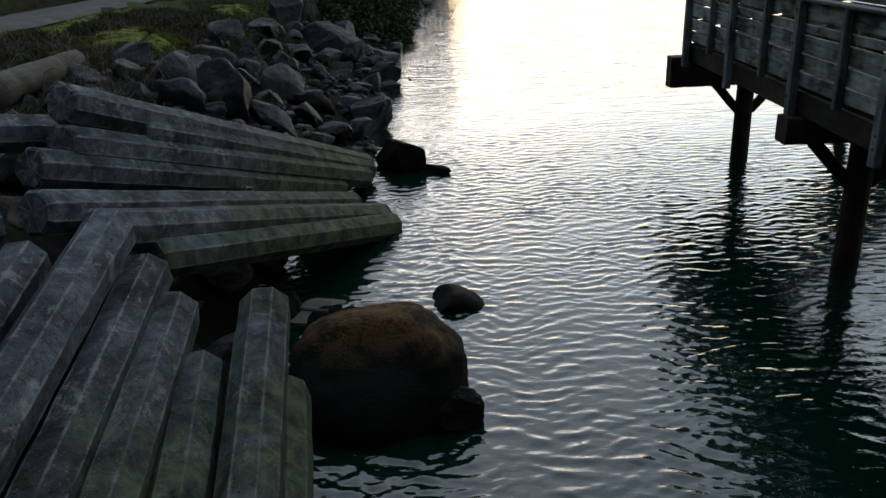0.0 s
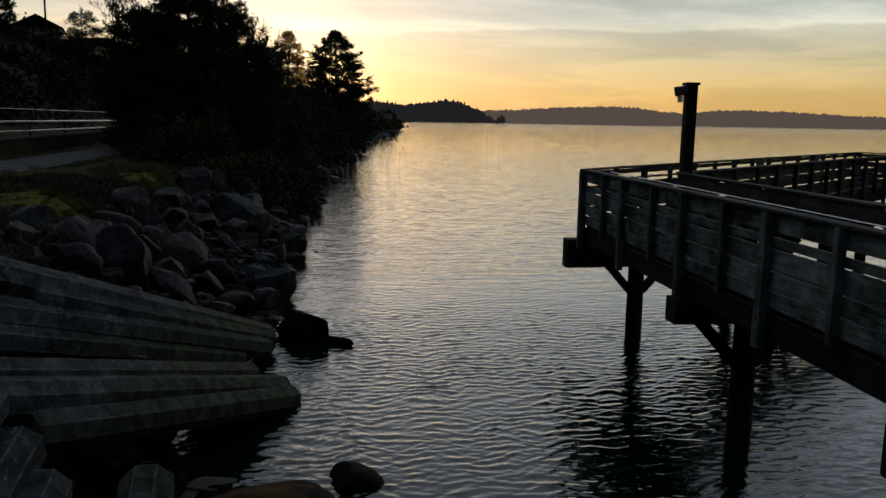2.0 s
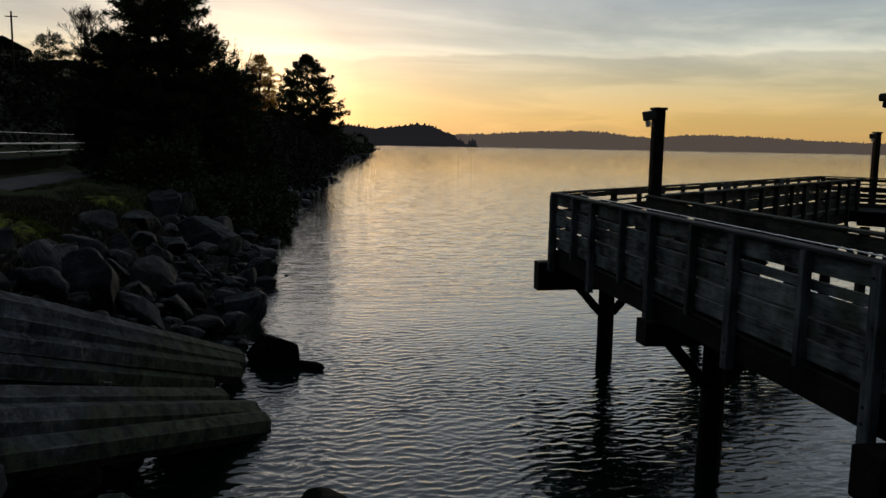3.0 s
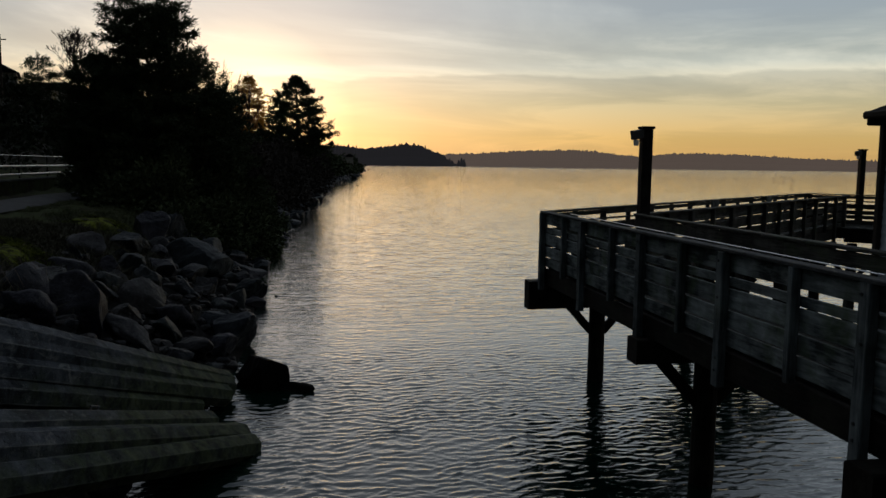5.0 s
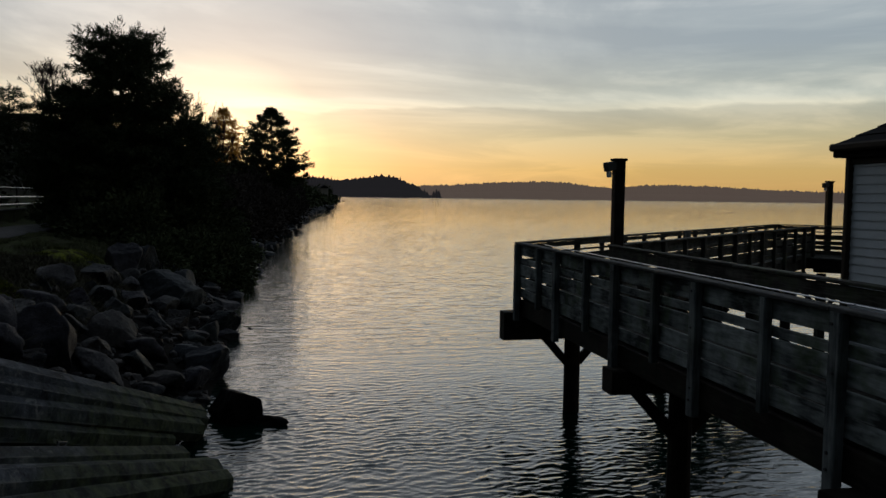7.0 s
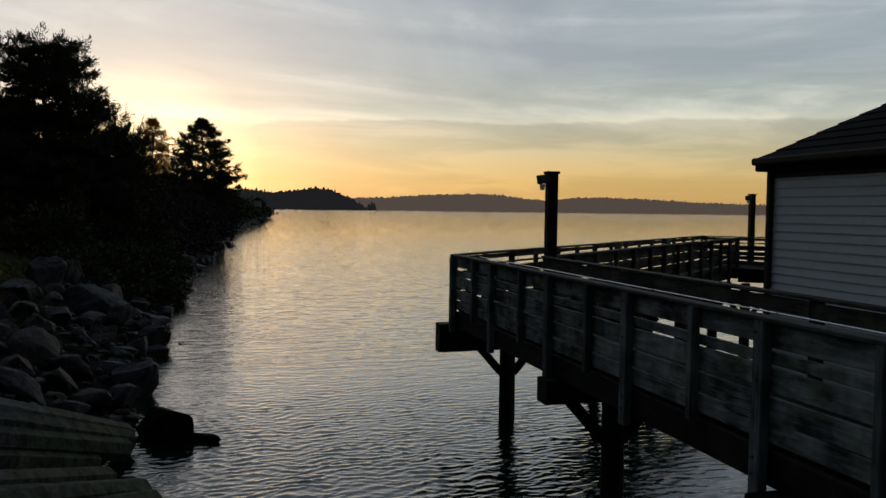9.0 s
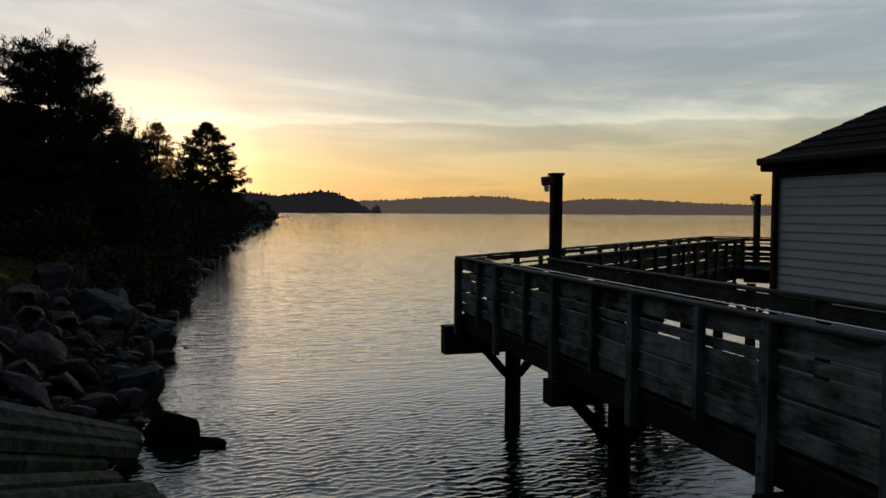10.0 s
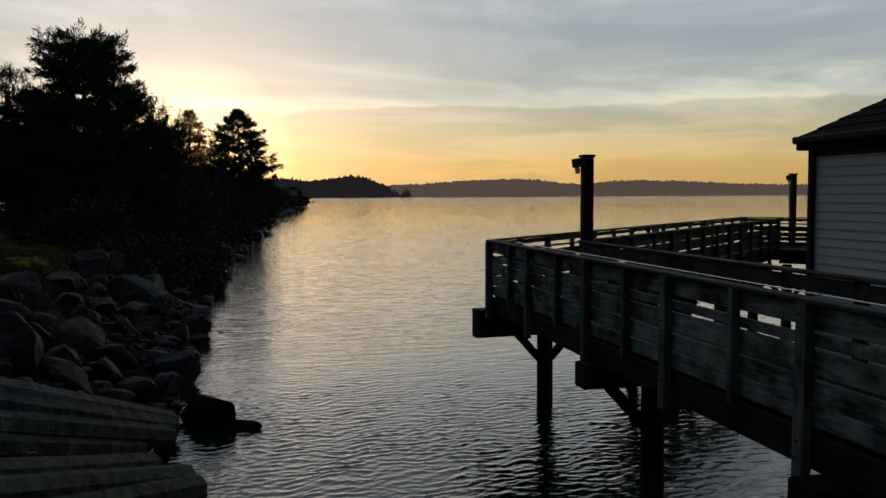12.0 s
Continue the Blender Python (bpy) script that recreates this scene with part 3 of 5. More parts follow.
for az, tall in ((10.25, 33), (10.45, 44), (10.62, 37)):
    t0 = Vector((math.sin(radians(az)) * 4100, math.cos(radians(az)) * 4100, 0.5))
    st = [(tall * i / 6, 1.15 - i / 6 + random.uniform(0, 0.25), 0, 0) for i in range(7)]
    v, f = prism(ngon(7, 10.5), st)
    tagged(put("far_conifer", data("far_conifer", v, f, HEADLAND), None, along(t0, t0 + Vector((0, 0, 1)))), "small dark conifer at the tip of the headland", "tree", group="conifers on the headland tip")

# ---- the pier ----
DECK_Z, TOP_Z = 2.70, 3.75
U = Vector((0.745, 0.667, 0)).normalized()  # along the outer arm
V = Vector((U.y, -U.x, 0))  # across it, away from the open water
CORNER = Vector((4.40, 14.85, 0))
FAR_END = CORNER + U * 18.2
INNER = Vector((5.90, 14.05, 0))
WALK_END = Vector((4.45, 1.2, 0))
CLOSE = [(3.505, 3.705), (3.352, 3.452), (3.118, 3.322), (2.895, 3.085), (2.700, 2.875)]
OPEN = [(3.53, 3.705), (2.725, 2.86)]
SLOTTED = [(3.61, 3.705), (3.485, 3.53), (3.245, 3.42), (3.04, 3.19), (2.885, 3.025), (2.70, 2.83)]


def railing(label, p0, p1, posts, out, boards, near=False):
    """Plank railing from p0 to p1. posts: (distance, heavy); out: unit vector to the side that carries the posts."""
    p0, p1, out = Vector(p0), Vector(p1), Vector(out)
    rail = thing("pier_railing", label, "railing", (p0.x, p0.y, DECK_Z), "railings of the pier")
    u = (p1 - p0).normalized()
    length = (p1 - p0).length
    base = Vector((0, 0, -DECK_Z))

    def at(s, z, o=0.0):
        return u * s + out * o + base + Vector((0, 0, z))
    # the near railing takes the paler woods, every other one a darker wood
    for s, heavy in posts:
        low = 2.24 if heavy else 2.63
        w = 0.14 if heavy else 0.085
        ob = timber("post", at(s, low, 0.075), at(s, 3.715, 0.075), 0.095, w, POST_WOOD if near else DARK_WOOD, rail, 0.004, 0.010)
        # the wide face looks outwards
        ez = Vector((0, 0, 1))
        rot = Matrix((ez, out, ez.cross(out))).transposed().to_4x4()
        rot.translation = at(s, low, 0.075)
        ob.matrix_basis = rot
        if near and heavy:
            for z in (2.42, 2.56, 3.22, 3.62):
                bolt = put("bolt", BOLT, ob, Matrix.Translation((z - low, 0.05, random.uniform(-0.02, 0.02))))
    cuts = [0.0] + [s for s, heavy in posts if heavy and 0.6 < s < length - 0.6] + [length]
    for a, b in zip(cuts, cuts[1:]):
        mid = (a + b) / 2
        for i, (z0, z1) in enumerate(boards):
            j0, j1 = random.uniform(-0.008, 0.008), random.uniform(-0.008, 0.008)
            zc, hh = (z0 + z1) / 2, z1 - z0 + random.uniform(-0.010, 0.010)
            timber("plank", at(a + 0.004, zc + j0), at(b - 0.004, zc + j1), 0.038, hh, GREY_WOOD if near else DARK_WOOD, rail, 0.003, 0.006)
    k = max(1, round(length / 4.8))
    for i in range(k):
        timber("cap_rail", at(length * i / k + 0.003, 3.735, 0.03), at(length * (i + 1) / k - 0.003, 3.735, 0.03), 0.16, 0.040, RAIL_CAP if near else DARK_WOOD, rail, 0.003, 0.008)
    return rail


v, f = prism(ngon(8, 0.016), [(0, 1, 0, 0), (0.012, 0.9, 0, 0)])
BOLT = data("bolt", [(y, x, z) for x, y, z in v], [q[::-1] for q in f], LAMP_METAL)

near_posts = [(0.05, True), (1.38, False), (2.32, True), (3.66, False), (4.70, True), (5.92, False), (6.89, True), (8.18, False), (9.18, True), (10.45, False), (11.45, True), (12.6, False), (13.5, True)]
railing("weathered grey plank railing with bolted posts along the walkway", CORNER, WALK_END, near_posts, (-1, 0, 0), CLOSE, True)
walk_rail = bpy.data.objects["pier_railing"]
for i in range(6):
    pole("conduit", (0.10, -1.2 - i * 2.0, 3.772 - DECK_Z), (0.10, -3.17 - i * 2.0, 3.772 - DECK_Z), 0.007, STEEL, walk_rail, 8, 1.0, "thin galvanised conduit")
k = [(0.05 + i * 1.18, i % 2 == 0) for i in range(11)]
railing("dark weathered plank railing on the walkway's far side", INNER, (5.90, 1.2, 0), k, (1, 0, 0), OPEN)
k = [(0.06 + i * 1.21, i % 2 == 0) for i in range(16)]
railing("dark plank railing on the seaward side of the outer arm", CORNER, FAR_END, k, -V, SLOTTED)
railing("dark plank railing on the landward side of the outer arm", INNER, INNER + U * 16.4, k[:14], V, SLOTTED)
k = [(0.06 + i * 1.15, i % 2 == 0) for i in range(7)]
railing("dark plank railing across the outer arm's end", FAR_END, FAR_END + V * 4.0, k[:4], U, SLOTTED)

for s0 in (8.7, 13.4):
    c = CORNER + U * s0 + V * 0.075
    board = put("bait_board", data("bait_board", *prism(chamfered(0.045, 0.26, 0.006), [(-0.24, 1, 0, 0), (0.0, 1, 0.001, 0), (0.24, 1, 0, 0)]), POST_WOOD), None, Matrix.Translation((c.x, c.y, 3.63)) @ Matrix.Rotation(math.atan2(U.y, U.x), 4, "Z"))
    tagged(board, "small grey weathered board fixed inside the pier railing", "board", "boards on the pier railing")

pier = thing("pier", "timber fishing pier on dark piles standing in the sea", "pier", (5.2, 14.0, 0))
O = -Vector(pier.location)


def pier_timber(name, p0, p1, w, h, mat=TAR_WOOD, wobble=0.006, chamfer=0.02, label=""):
    return timber(name, Vector(p0) + O, Vector(p1) + O, w, h, mat, pier, wobble, chamfer, label)


# stringers under the walkway and the arm
for x in (4.47, 5.20, 5.88):
    pier_timber("stringer", (x, 1.2, 2.48), (x, 14.75, 2.48), 0.10, 0.32)
for o in (0.06, 0.80, 1.52):
    pier_timber("stringer", CORNER + V * o + Vector((0, 0, 2.48)), FAR_END + V * o + Vector((0, 0, 2.48)), 0.10, 0.32)
for o in (0.1, 2.2, 4.4, 6.8):
    pier_timber("stringer", FAR_END + V * 1.2 - U * o * 0.3 + Vector((0, 0, 2.47)), FAR_END + V * 4.0 - U * o * 0.3 + Vector((0, 0, 2.47)), 0.10, 0.30)
# deck planks
for i in range(94):
    y = 1.25 + i * 0.1455
    pier_timber("deck_plank", (4.46, y, DECK_Z - 0.025), (5.94, y, DECK_Z - 0.025), 0.138, 0.045, TAR_WOOD, 0.002, 0.006)
for i in range(128):
    c = CORNER + U * (0.15 + i * 0.1415)
    pier_timber("deck_plank", c + V * 0.03 + Vector((0, 0, DECK_Z - 0.02)), c + V * (1.58 if i < 112 else 3.9) + Vector((0, 0, DECK_Z - 0.02)), 0.136, 0.045, DARK_WOOD, 0.002, 0.006)


def bent(y, x0, x1, top, bottom, piles, braces):
    """A cap beam across the walkway on its piles with knee braces."""
    pier_timber("cap_beam", (x0, y, (top + bottom) / 2), (x1, y, (top + bottom) / 2), 0.34, top - bottom)
    for x in piles:
        pole("pier_leg", Vector((x, y, -2.5)) + O, Vector((x, y, bottom + 0.02)) + O, 0.175, TAR_WOOD, pier, 14, 0.92, wobble=0.006)
        if braces:
            for sgn in (-1, 1):
                pier_timber("brace", (x + sgn * 0.12, y, bottom - braces), (x + sgn * (0.12 + braces), y, bottom + 0.05), 0.10, 0.16, chamfer=0.012)


bent(15.45, 4.22, 7.4, 2.33, 1.76, (5.72,), 0.5)
bent(10.05, 4.23, 6.5, 2.33, 1.99, (5.32,), 0.6)
bent(5.35, 4.12, 6.5, 2.33, 1.90, (5.30,), 0.6)
for s in (6.4, 10.6, 14.4):
    c = CORNER + U * s
    a, b = c - V * 0.25, c + V * 1.9
    pier_timber("cap_beam", a + Vector((0, 0, 2.14)), b + Vector((0, 0, 2.14)), 0.34, 0.36)
    for o in (0.35, 1.35):
        q = c + V * o
        pole("pier_leg", Vector((q.x, q.y, -2.5)) + O, Vector((q.x, q.y, 1.98)) + O, 0.175, TAR_WOOD, pier, 14, 0.92, wobble=0.006)
        for sgn in (-1, 1):
            pier_timber("brace", q + V * sgn * 0.1 + Vector((0, 0, 1.42)), q + V * sgn * 0.62 + Vector((0, 0, 2.0)), 0.10, 0.15, chamfer=0.012)


q = Vector((18.4, 24.95, 0))
pier_timber("cap_beam", q - V * 0.25 + Vector((0, 0, 2.22)), q + V * 0.75 + Vector((0, 0, 2.22)), 0.26, 0.18)
pole("pier_leg", Vector((q.x, q.y, -2.5)) + O, Vector((q.x, q.y, 2.09)) + O, 0.175, TAR_WOOD, pier, 14, 0.92, wobble=0.006)
for sgn in (-1, 1):
    pier_timber("brace", q + V * sgn * 0.1 + Vector((0, 0, 0.85)), q + V * sgn * 0.6 + Vector((0, 0, 1.42)), 0.10, 0.15, chamfer=0.012)


def lamp_post(x, y, facing, label):
    lamp = thing("lamp_post", label, "lamp post", (x, y, DECK_Z), "lamp posts on the pier")
    timber("post", (0, 0, -0.4), (0, 0, 2.63), 0.20, 0.20, TAR_WOOD, lamp, 0.004, 0.02)
    timber("cap", (0, 0, 2.62), (0, 0, 2.665), 0.25, 0.25, TAR_WOOD, lamp, 0.001, 0.015)
    f3 = Vector(facing).normalized()
    timber("lamp_head", f3 * 0.09 + Vector((0, 0, 2.53)), f3 * 0.28 + Vector((0, 0, 2.50)), 0.17, 0.17, LAMP_METAL, lamp, 0.0, 0.02, "dark metal lamp housing")
    pole("lens", f3 * 0.205 + Vector((0, 0, 2.42)), f3 * 0.205 + Vector((0, 0, 2.31)), 0.055, LENS, lamp, 12, 0.8, "clear glass lens")
    return lamp


lamp_post(6.10, 14.20, (-1, -0.15, 0), "square dark timber lamp post at the walkway corner")
lamp_post(19.35, 26.0, (-1, -0.2, 0), "square dark timber lamp post at the pier's end")

# ---- the hut beside the walkway ----
HX, HY, HW, HL = 6.60, 8.50, 4.2, 6.4  # near wall's x, seaward corner's y, width, length
hut = thing("hut", "small white clapboard hut with a dark hip roof", "hut", (HX, HY, DECK_Z))
# footing, walls and floor
for name, a, b in (("wall", (0.03, 0, 1.2), (0.03, -HL, 1.2)), ("wall", (HW - 0.03, 0, 1.2), (HW - 0.03, -HL, 1.2)), ("wall", (0.06, -0.03, 1.2), (HW - 0.06, -0.03, 1.2)), ("wall", (0.06, -HL + 0.03, 1.2), (HW - 0.06, -HL + 0.03, 1.2))):
    timber(name, a, b, 0.06, 2.50, SIDING, hut, 0.0, 0.004)
timber("floor", (0.0, -HL / 2, -0.09), (HW, -HL / 2, -0.09), HL, 0.08, TAR_WOOD, hut, 0.0, 0.01)
clap = prism([(0.0, 0.0), (0.020, 0.0), (0.021, 0.006), (0.006, 0.114), (0.0, 0.114)], [(0, 1, 0, 0), (HL - 0.14, 1, 0, 0)])
CLAP = data("clapboard", *clap, SIDING)
for i in range(23):
    put("clapboard", CLAP, hut, Matrix.Translation((-0.001, -HL + 0.07, 0.02 + i * 0.1045 + random.uniform(-0.002, 0.002))) @ Matrix.Rotation(math.pi / 2, 4, "Z"))
timber("corner_board", (-0.012, -0.035, -0.05), (-0.012, -0.035, 2.46), 0.13, 0.07, TRIM, hut, 0.0, 0.006, "brown corner board")
timber("corner_board", (0.06, 0.012, -0.05), (0.06, 0.012, 2.46), 0.024, 0.13, TRIM, hut, 0.0, 0.006, "brown corner board")
timber("frieze_board", (-0.025, 0.02, 2.41), (-0.025, -HL, 2.41), 0.045, 0.12, TRIM, hut, 0.0, 0.006)
# hip roof: a slab with courses of shingles laid on the slope over the walkway and the seaward slope
OV, PITCH, EZ = 0.13, 0.62, 2.58
half = HW / 2 + OV
top = EZ + half * PITCH
bmr = bmesh.new()
low = [bmr.verts.new(c) for c in ((-OV, OV, EZ), (HW + OV, OV, EZ), (HW + OV, -HL - OV, EZ), (-OV, -HL - OV, EZ))]
und = [bmr.verts.new((c.co.x, c.co.y, EZ - 0.15)) for c in low]
r0, r1 = bmr.verts.new((HW / 2, OV - half, top)), bmr.verts.new((HW / 2, -HL - OV + half, top))
for q in ((low[0], r0, low[1]), (low[2], r1, low[3]), (low[3], r1, r0, low[0]), (low[1], r0, r1, low[2]), (und[0], und[1], und[2], und[3])):
    bmr.faces.new(q)
for i in range(4):
    j = (i + 1) % 4
    bmr.faces.new((low[i], low[j], und[j], und[i]))
bmesh.ops.recalc_face_normals(bmr, faces=bmr.faces)
roof = part("roof", bmr, SHINGLE, hut, "dark shingled hip roof")
courses = 14
for i in range(courses):
    t0, t1 = i / courses, (i + 1) / courses + 0.012
    for side in (0, 1):
        bmr = bmesh.new()
        def on(u0, t):
            # u0 along the eave 0..1, t up the slope 0..1
            z = EZ + (top - EZ) * t
            if side == 0:
                return Vector((-OV + half * t, OV - half * t - u0 * (HL + 2 * OV - 2 * half * t), z))
            return Vector((-OV + half * t + u0 * (HW + 2 * OV - 2 * half * t), OV - half * t, z))
        nrm = Vector((-PITCH, 0, 1)).normalized() if side == 0 else Vector((0, PITCH, 1)).normalized()
        a = [on(0, t0) + nrm * 0.020, on(1, t0) + nrm * 0.020, on(1, min(t1, 1)) + nrm * 0.006, on(0, min(t1, 1)) + nrm * 0.006]
        b = [on(0, t0) + nrm * 0.002, on(1, t0) + nrm * 0.002]
        vs = [bmr.verts.new(c) for c in a + b]
        bmr.faces.new(vs[:4])
        bmr.faces.new((vs[0], vs[4], vs[5], vs[1]))
        part("shingle_course", bmr, SHINGLE, roof)
timber("gutter", (-OV - 0.04, OV - 0.02, EZ - 0.03), (-OV - 0.05, -HL - OV, EZ - 0.03), 0.10, 0.09, TRIM, hut, 0.0, 0.02, "brown gutter")
timber("fascia", (-OV, OV + 0.012, EZ - 0.065), (HW + OV, OV + 0.012, EZ - 0.065), 0.024, 0.15, TRIM, hut, 0.0, 0.004)
# the hut's own platform beams
for y in (7.6, 3.6):
    for x in (7.6, 10.0):
        pole("pier_leg", Vector((x, y, -2.5)) + O, Vector((x, y, 2.26)) + O, 0.17, TAR_WOOD, pier, 14, 0.92)
    pier_timber("cap_beam", (6.55, y, 2.40), (10.9, y, 2.40), 0.30, 0.30)

# the whole pier stands a little larger and farther off than its drawn plan
PIER_SCALE = 1.055
for ob in [o for o in bpy.data.objects if o.parent is None and o.name.split(".")[0] in ("pier", "pier_railing", "lamp_post", "hut", "bait_board")]:
    ob.location = Vector(EYE) + (ob.location - Vector(EYE)) * PIER_SCALE
    ob.scale = (PIER_SCALE,) * 3

# ---- concrete columns dumped on the bank ----
COLUMNS = [  # far or upper end, other end, roll
    ((-4.24, 8.71, 3.05), (-1.75, 15.95, 0.28), 0.2), ((-3.85, 9.65, 2.51), (-1.70, 15.75, 0.22), 0.5), ((-4.20, 8.43, 2.66), (-1.72, 15.30, 0.20), 0.3),
    ((-4.29, 7.89, 2.55), (-2.10, 14.2, 0.32), 0.45), ((-3.90, 7.05, 2.34), (-1.75, 13.3, 0.30), 0.25), ((-3.48, 7.25, 2.06), (-1.22, 13.15, 0.12), 0.5),
    ((-3.16, 7.72, 1.58), (-1.04, 12.9, 0.02), 0.38), ((-5.6, 7.0, 3.15), (-4.55, 9.6, 2.52), 0.3),
    ((-3.62, 6.26, 2.16), (-3.0, 2.2, 1.75), 0.4), ((-3.02, 6.66, 2.30), (-2.80, 2.2, 1.50), 0.25), ((-2.72, 6.53, 1.92), (-2.42, 2.2, 1.20), 0.5),
    ((-2.44, 6.28, 1.66), (-2.06, 2.2, 1.08), 0.3), ((-2.12, 5.75, 1.36), (-1.55, 2.2, 0.85), 0.45), ((-1.70, 6.50, 1.58), (-1.13, 2.2, 0.80), 0.38),
    ((-1.52, 6.05, 0.95), (-0.98, 2.6, 0.25), 0.6), ((-4.35, 6.6, 2.25), (-4.6, 3.0, 2.2), 0.2), ((-4.30, 7.1, 2.25), (-6.2, 4.6, 2.5), 0.4)]
for i, (a, b, roll) in enumerate(COLUMNS):
    a, b = Vector(a), Vector(b)
    length = (b - a).length
    rr = 0.232
    st = [(0, 0.84, 0, 0), (0.035, 0.97, 0, 0), (0.07, 1.0, 0, 0)]
    st += [(length * t / 14, random.uniform(0.985, 1.0), random.uniform(-0.004, 0.004), random.uniform(-0.004, 0.004)) for t in range(1, 14)]
    st += [(length - 0.06, 1.0, 0, 0), (length - 0.02, 0.95, 0, 0), (length, 0.80, 0, 0)]
    v, f = prism(ngon(8, rr, math.pi / 8), st)
    v = [Vector(c) + Vector((random.uniform(-0.008, 0.008) if c[0] < 0.1 else 0, random.uniform(-0.005, 0.005), random.uniform(-0.005, 0.005))) for c in v]
    col = put("concrete_column", data("concrete_column", v, f, CONCRETE), None, along(a, b, (roll - 0.38) * 0.8))
    wet = "algae-stained " if i in (6, 12, 13, 14) else ""
    tagged(col, wet + "grey octagonal concrete column lying on the bank", "concrete column", "dumped concrete columns")
    if i in (0, 1, 2, 3, 4):
        x0 = length * random.uniform(0.5, 0.62)
        for dx in (0.0, 0.16):
            pole("lifting_loop", (x0 + dx, 0.03, rr * 0.9), (x0 + dx + 0.03, 0.03, rr * 0.9 + 0.06), 0.014, LAMP_METAL, col, 6, 1.0, "rusty iron lifting loop", steps=1)
        pole("lifting_loop", (x0, 0.03, rr * 0.9 + 0.055), (x0 + 0.2, 0.03, rr * 0.9 + 0.055), 0.014, LAMP_METAL, col, 6, 1.0, "rusty iron lifting loop", steps=1)

# ---- boulders ----


def stone(seed, cuts=13, sub=4, rough=0.06):
    rng = np.random.RandomState(seed)
    bm = bmesh.new()
    bmesh.ops.create_icosphere(bm, subdivisions=sub, radius=1.0)
    co = np.array([v.co for v in bm.verts])
    tri = [[v.index for v in f.verts] for f in bm.faces]
    bm.free()
    for _ in range(cuts):
        nrm = rng.normal(size=3)
        nrm /= np.linalg.norm(nrm)
        lim = rng.uniform(0.42, 0.78)
        over = np.maximum(co @ nrm - lim, 0)
        co -= over[:, None] * nrm * 0.985
    off = rng.uniform(0, 50, 3)
    for i, c in enumerate(co):
        q = Vector(c) * 1.7 + Vector(off)
        co[i] = c * (1 + rough * 1.6 * noise.noise(q) + rough * 0.7 * noise.noise(q * 3.1) + rough * 0.35 * noise.noise(q * 7.0))
    co /= np.abs(co).max(0)
    return co, tri


STONES = [data("boulder", *(stone(40 + i, 12, 4, 0.075) if i % 2 else stone(40 + i, 9, 4, 0.10)), BASALT, i % 4 == 0) for i in range(16)]
ROUND = data("boulder", *stone(90, 4, 4, 0.10), WET_ROCK)
WET = [data("boulder", *stone(70 + i, 8, 4, 0.09), WET_ROCK) for i in range(5)]


def boulder(x, y, size, z=None, mesh=None, flat=0.72, label="dark angular basalt boulder on the riprap bank", group="riprap boulders"):
    me = mesh or random.choice(STONES)
    zz = ground_z(x, y) + 0.10 * size if z is None else z
    e = Euler((random.uniform(-0.4, 0.4), random.uniform(-0.4, 0.4), random.uniform(0, 6.28)))
    ob = put("boulder", me, None, Matrix.LocRotScale((x, y, zz), e, (size * 0.5 * random.uniform(0.9, 1.15), size * 0.5 * random.uniform(0.8, 1.0), size * 0.5 * flat * random.uniform(0.85, 1.2))))
    return tagged(ob, label, "boulder", group)


BIG = [(-3.78, 27.3, 2.1), (-3.98, 19.5, 1.2), (-4.5, 16.1, 1.35), (-5.75, 29.3, 1.5), (-4.88, 20.0, 0.75), (-2.12, 20.2, 1.2), (-2.65, 17.6, 0.8), (-2.2, 18.6, 0.85), (-2.72, 16.5, 0.6), (-2.3, 26.6, 1.35), (-2.65, 22.8, 0.75),
       (-3.55, 23.1, 0.7), (-3.3, 19.6, 0.9), (-2.6, 20.7, 0.7), (-5.2, 21.3, 0.75), (-5.95, 22.3, 1.0), (-5.35, 15.3, 0.95), (-3.3, 18.2, 0.75), (-3.2, 24.0, 0.6), (-6.0, 34.8, 1.3), (-1.9, 26.0, 0.8), (-2.4, 24.6, 0.9), (-4.3, 22.0, 0.9),
       (-4.4, 24.2, 1.0), (-5.6, 25.6, 1.1), (-5.1, 18.0, 0.8), (-5.0, 12.9, 0.49), (-5.6, 32.8, 1.42), (-4.1, 33.2, 1.19), (-2.7, 29.4, 1.0), (-2.5, 31.4, 1.1)]
rand = random.Random(21)
for x, y, w in BIG:
    boulder(x, y, w * 1.22, flat=0.85 if x < -3.0 else 0.62)
slab = boulder(-3.62, 16.2, 1.45, None, None, 0.42, "long pale brown rock slab on the riprap bank")
slab.rotation_euler = (0.1, 0.35, -0.6)
slab.scale = (0.78, 0.34, 0.28)
taken = [(x, y, w) for x, y, w in BIG] + [(-3.62, 16.2, 0.9)]
made = 0
while made < 150:
    y = 11.5 + 55 * rand.random() ** 1.5
    x = float(shore(y)) + (-0.15 if y < 34 else 0.35) - rand.random() * (4.2 if y < 34 else 3.4)
    w = rand.uniform(0.50, 0.85 + 0.18 * max(0.0, float(shore(y)) - x)) * (1.0 if y < 34 else 1.4)
    if y < 16.8 and x > -3.4 - 0.9 + (y - 11.5) * 0.32:
        continue
    if any((x - a) ** 2 + (y - b) ** 2 < (0.40 * (w + c)) ** 2 for a, b, c in taken):
        w = 0.3
        if rand.random() < 0.92:
            continue
    taken.append((x, y, w))
    boulder(x, y, w)
    made += 1
rubble_v, rubble_f, base = [], [], 0
kinds = [stone(340 + i, 9, 2, 0.06) for i in range(7)]
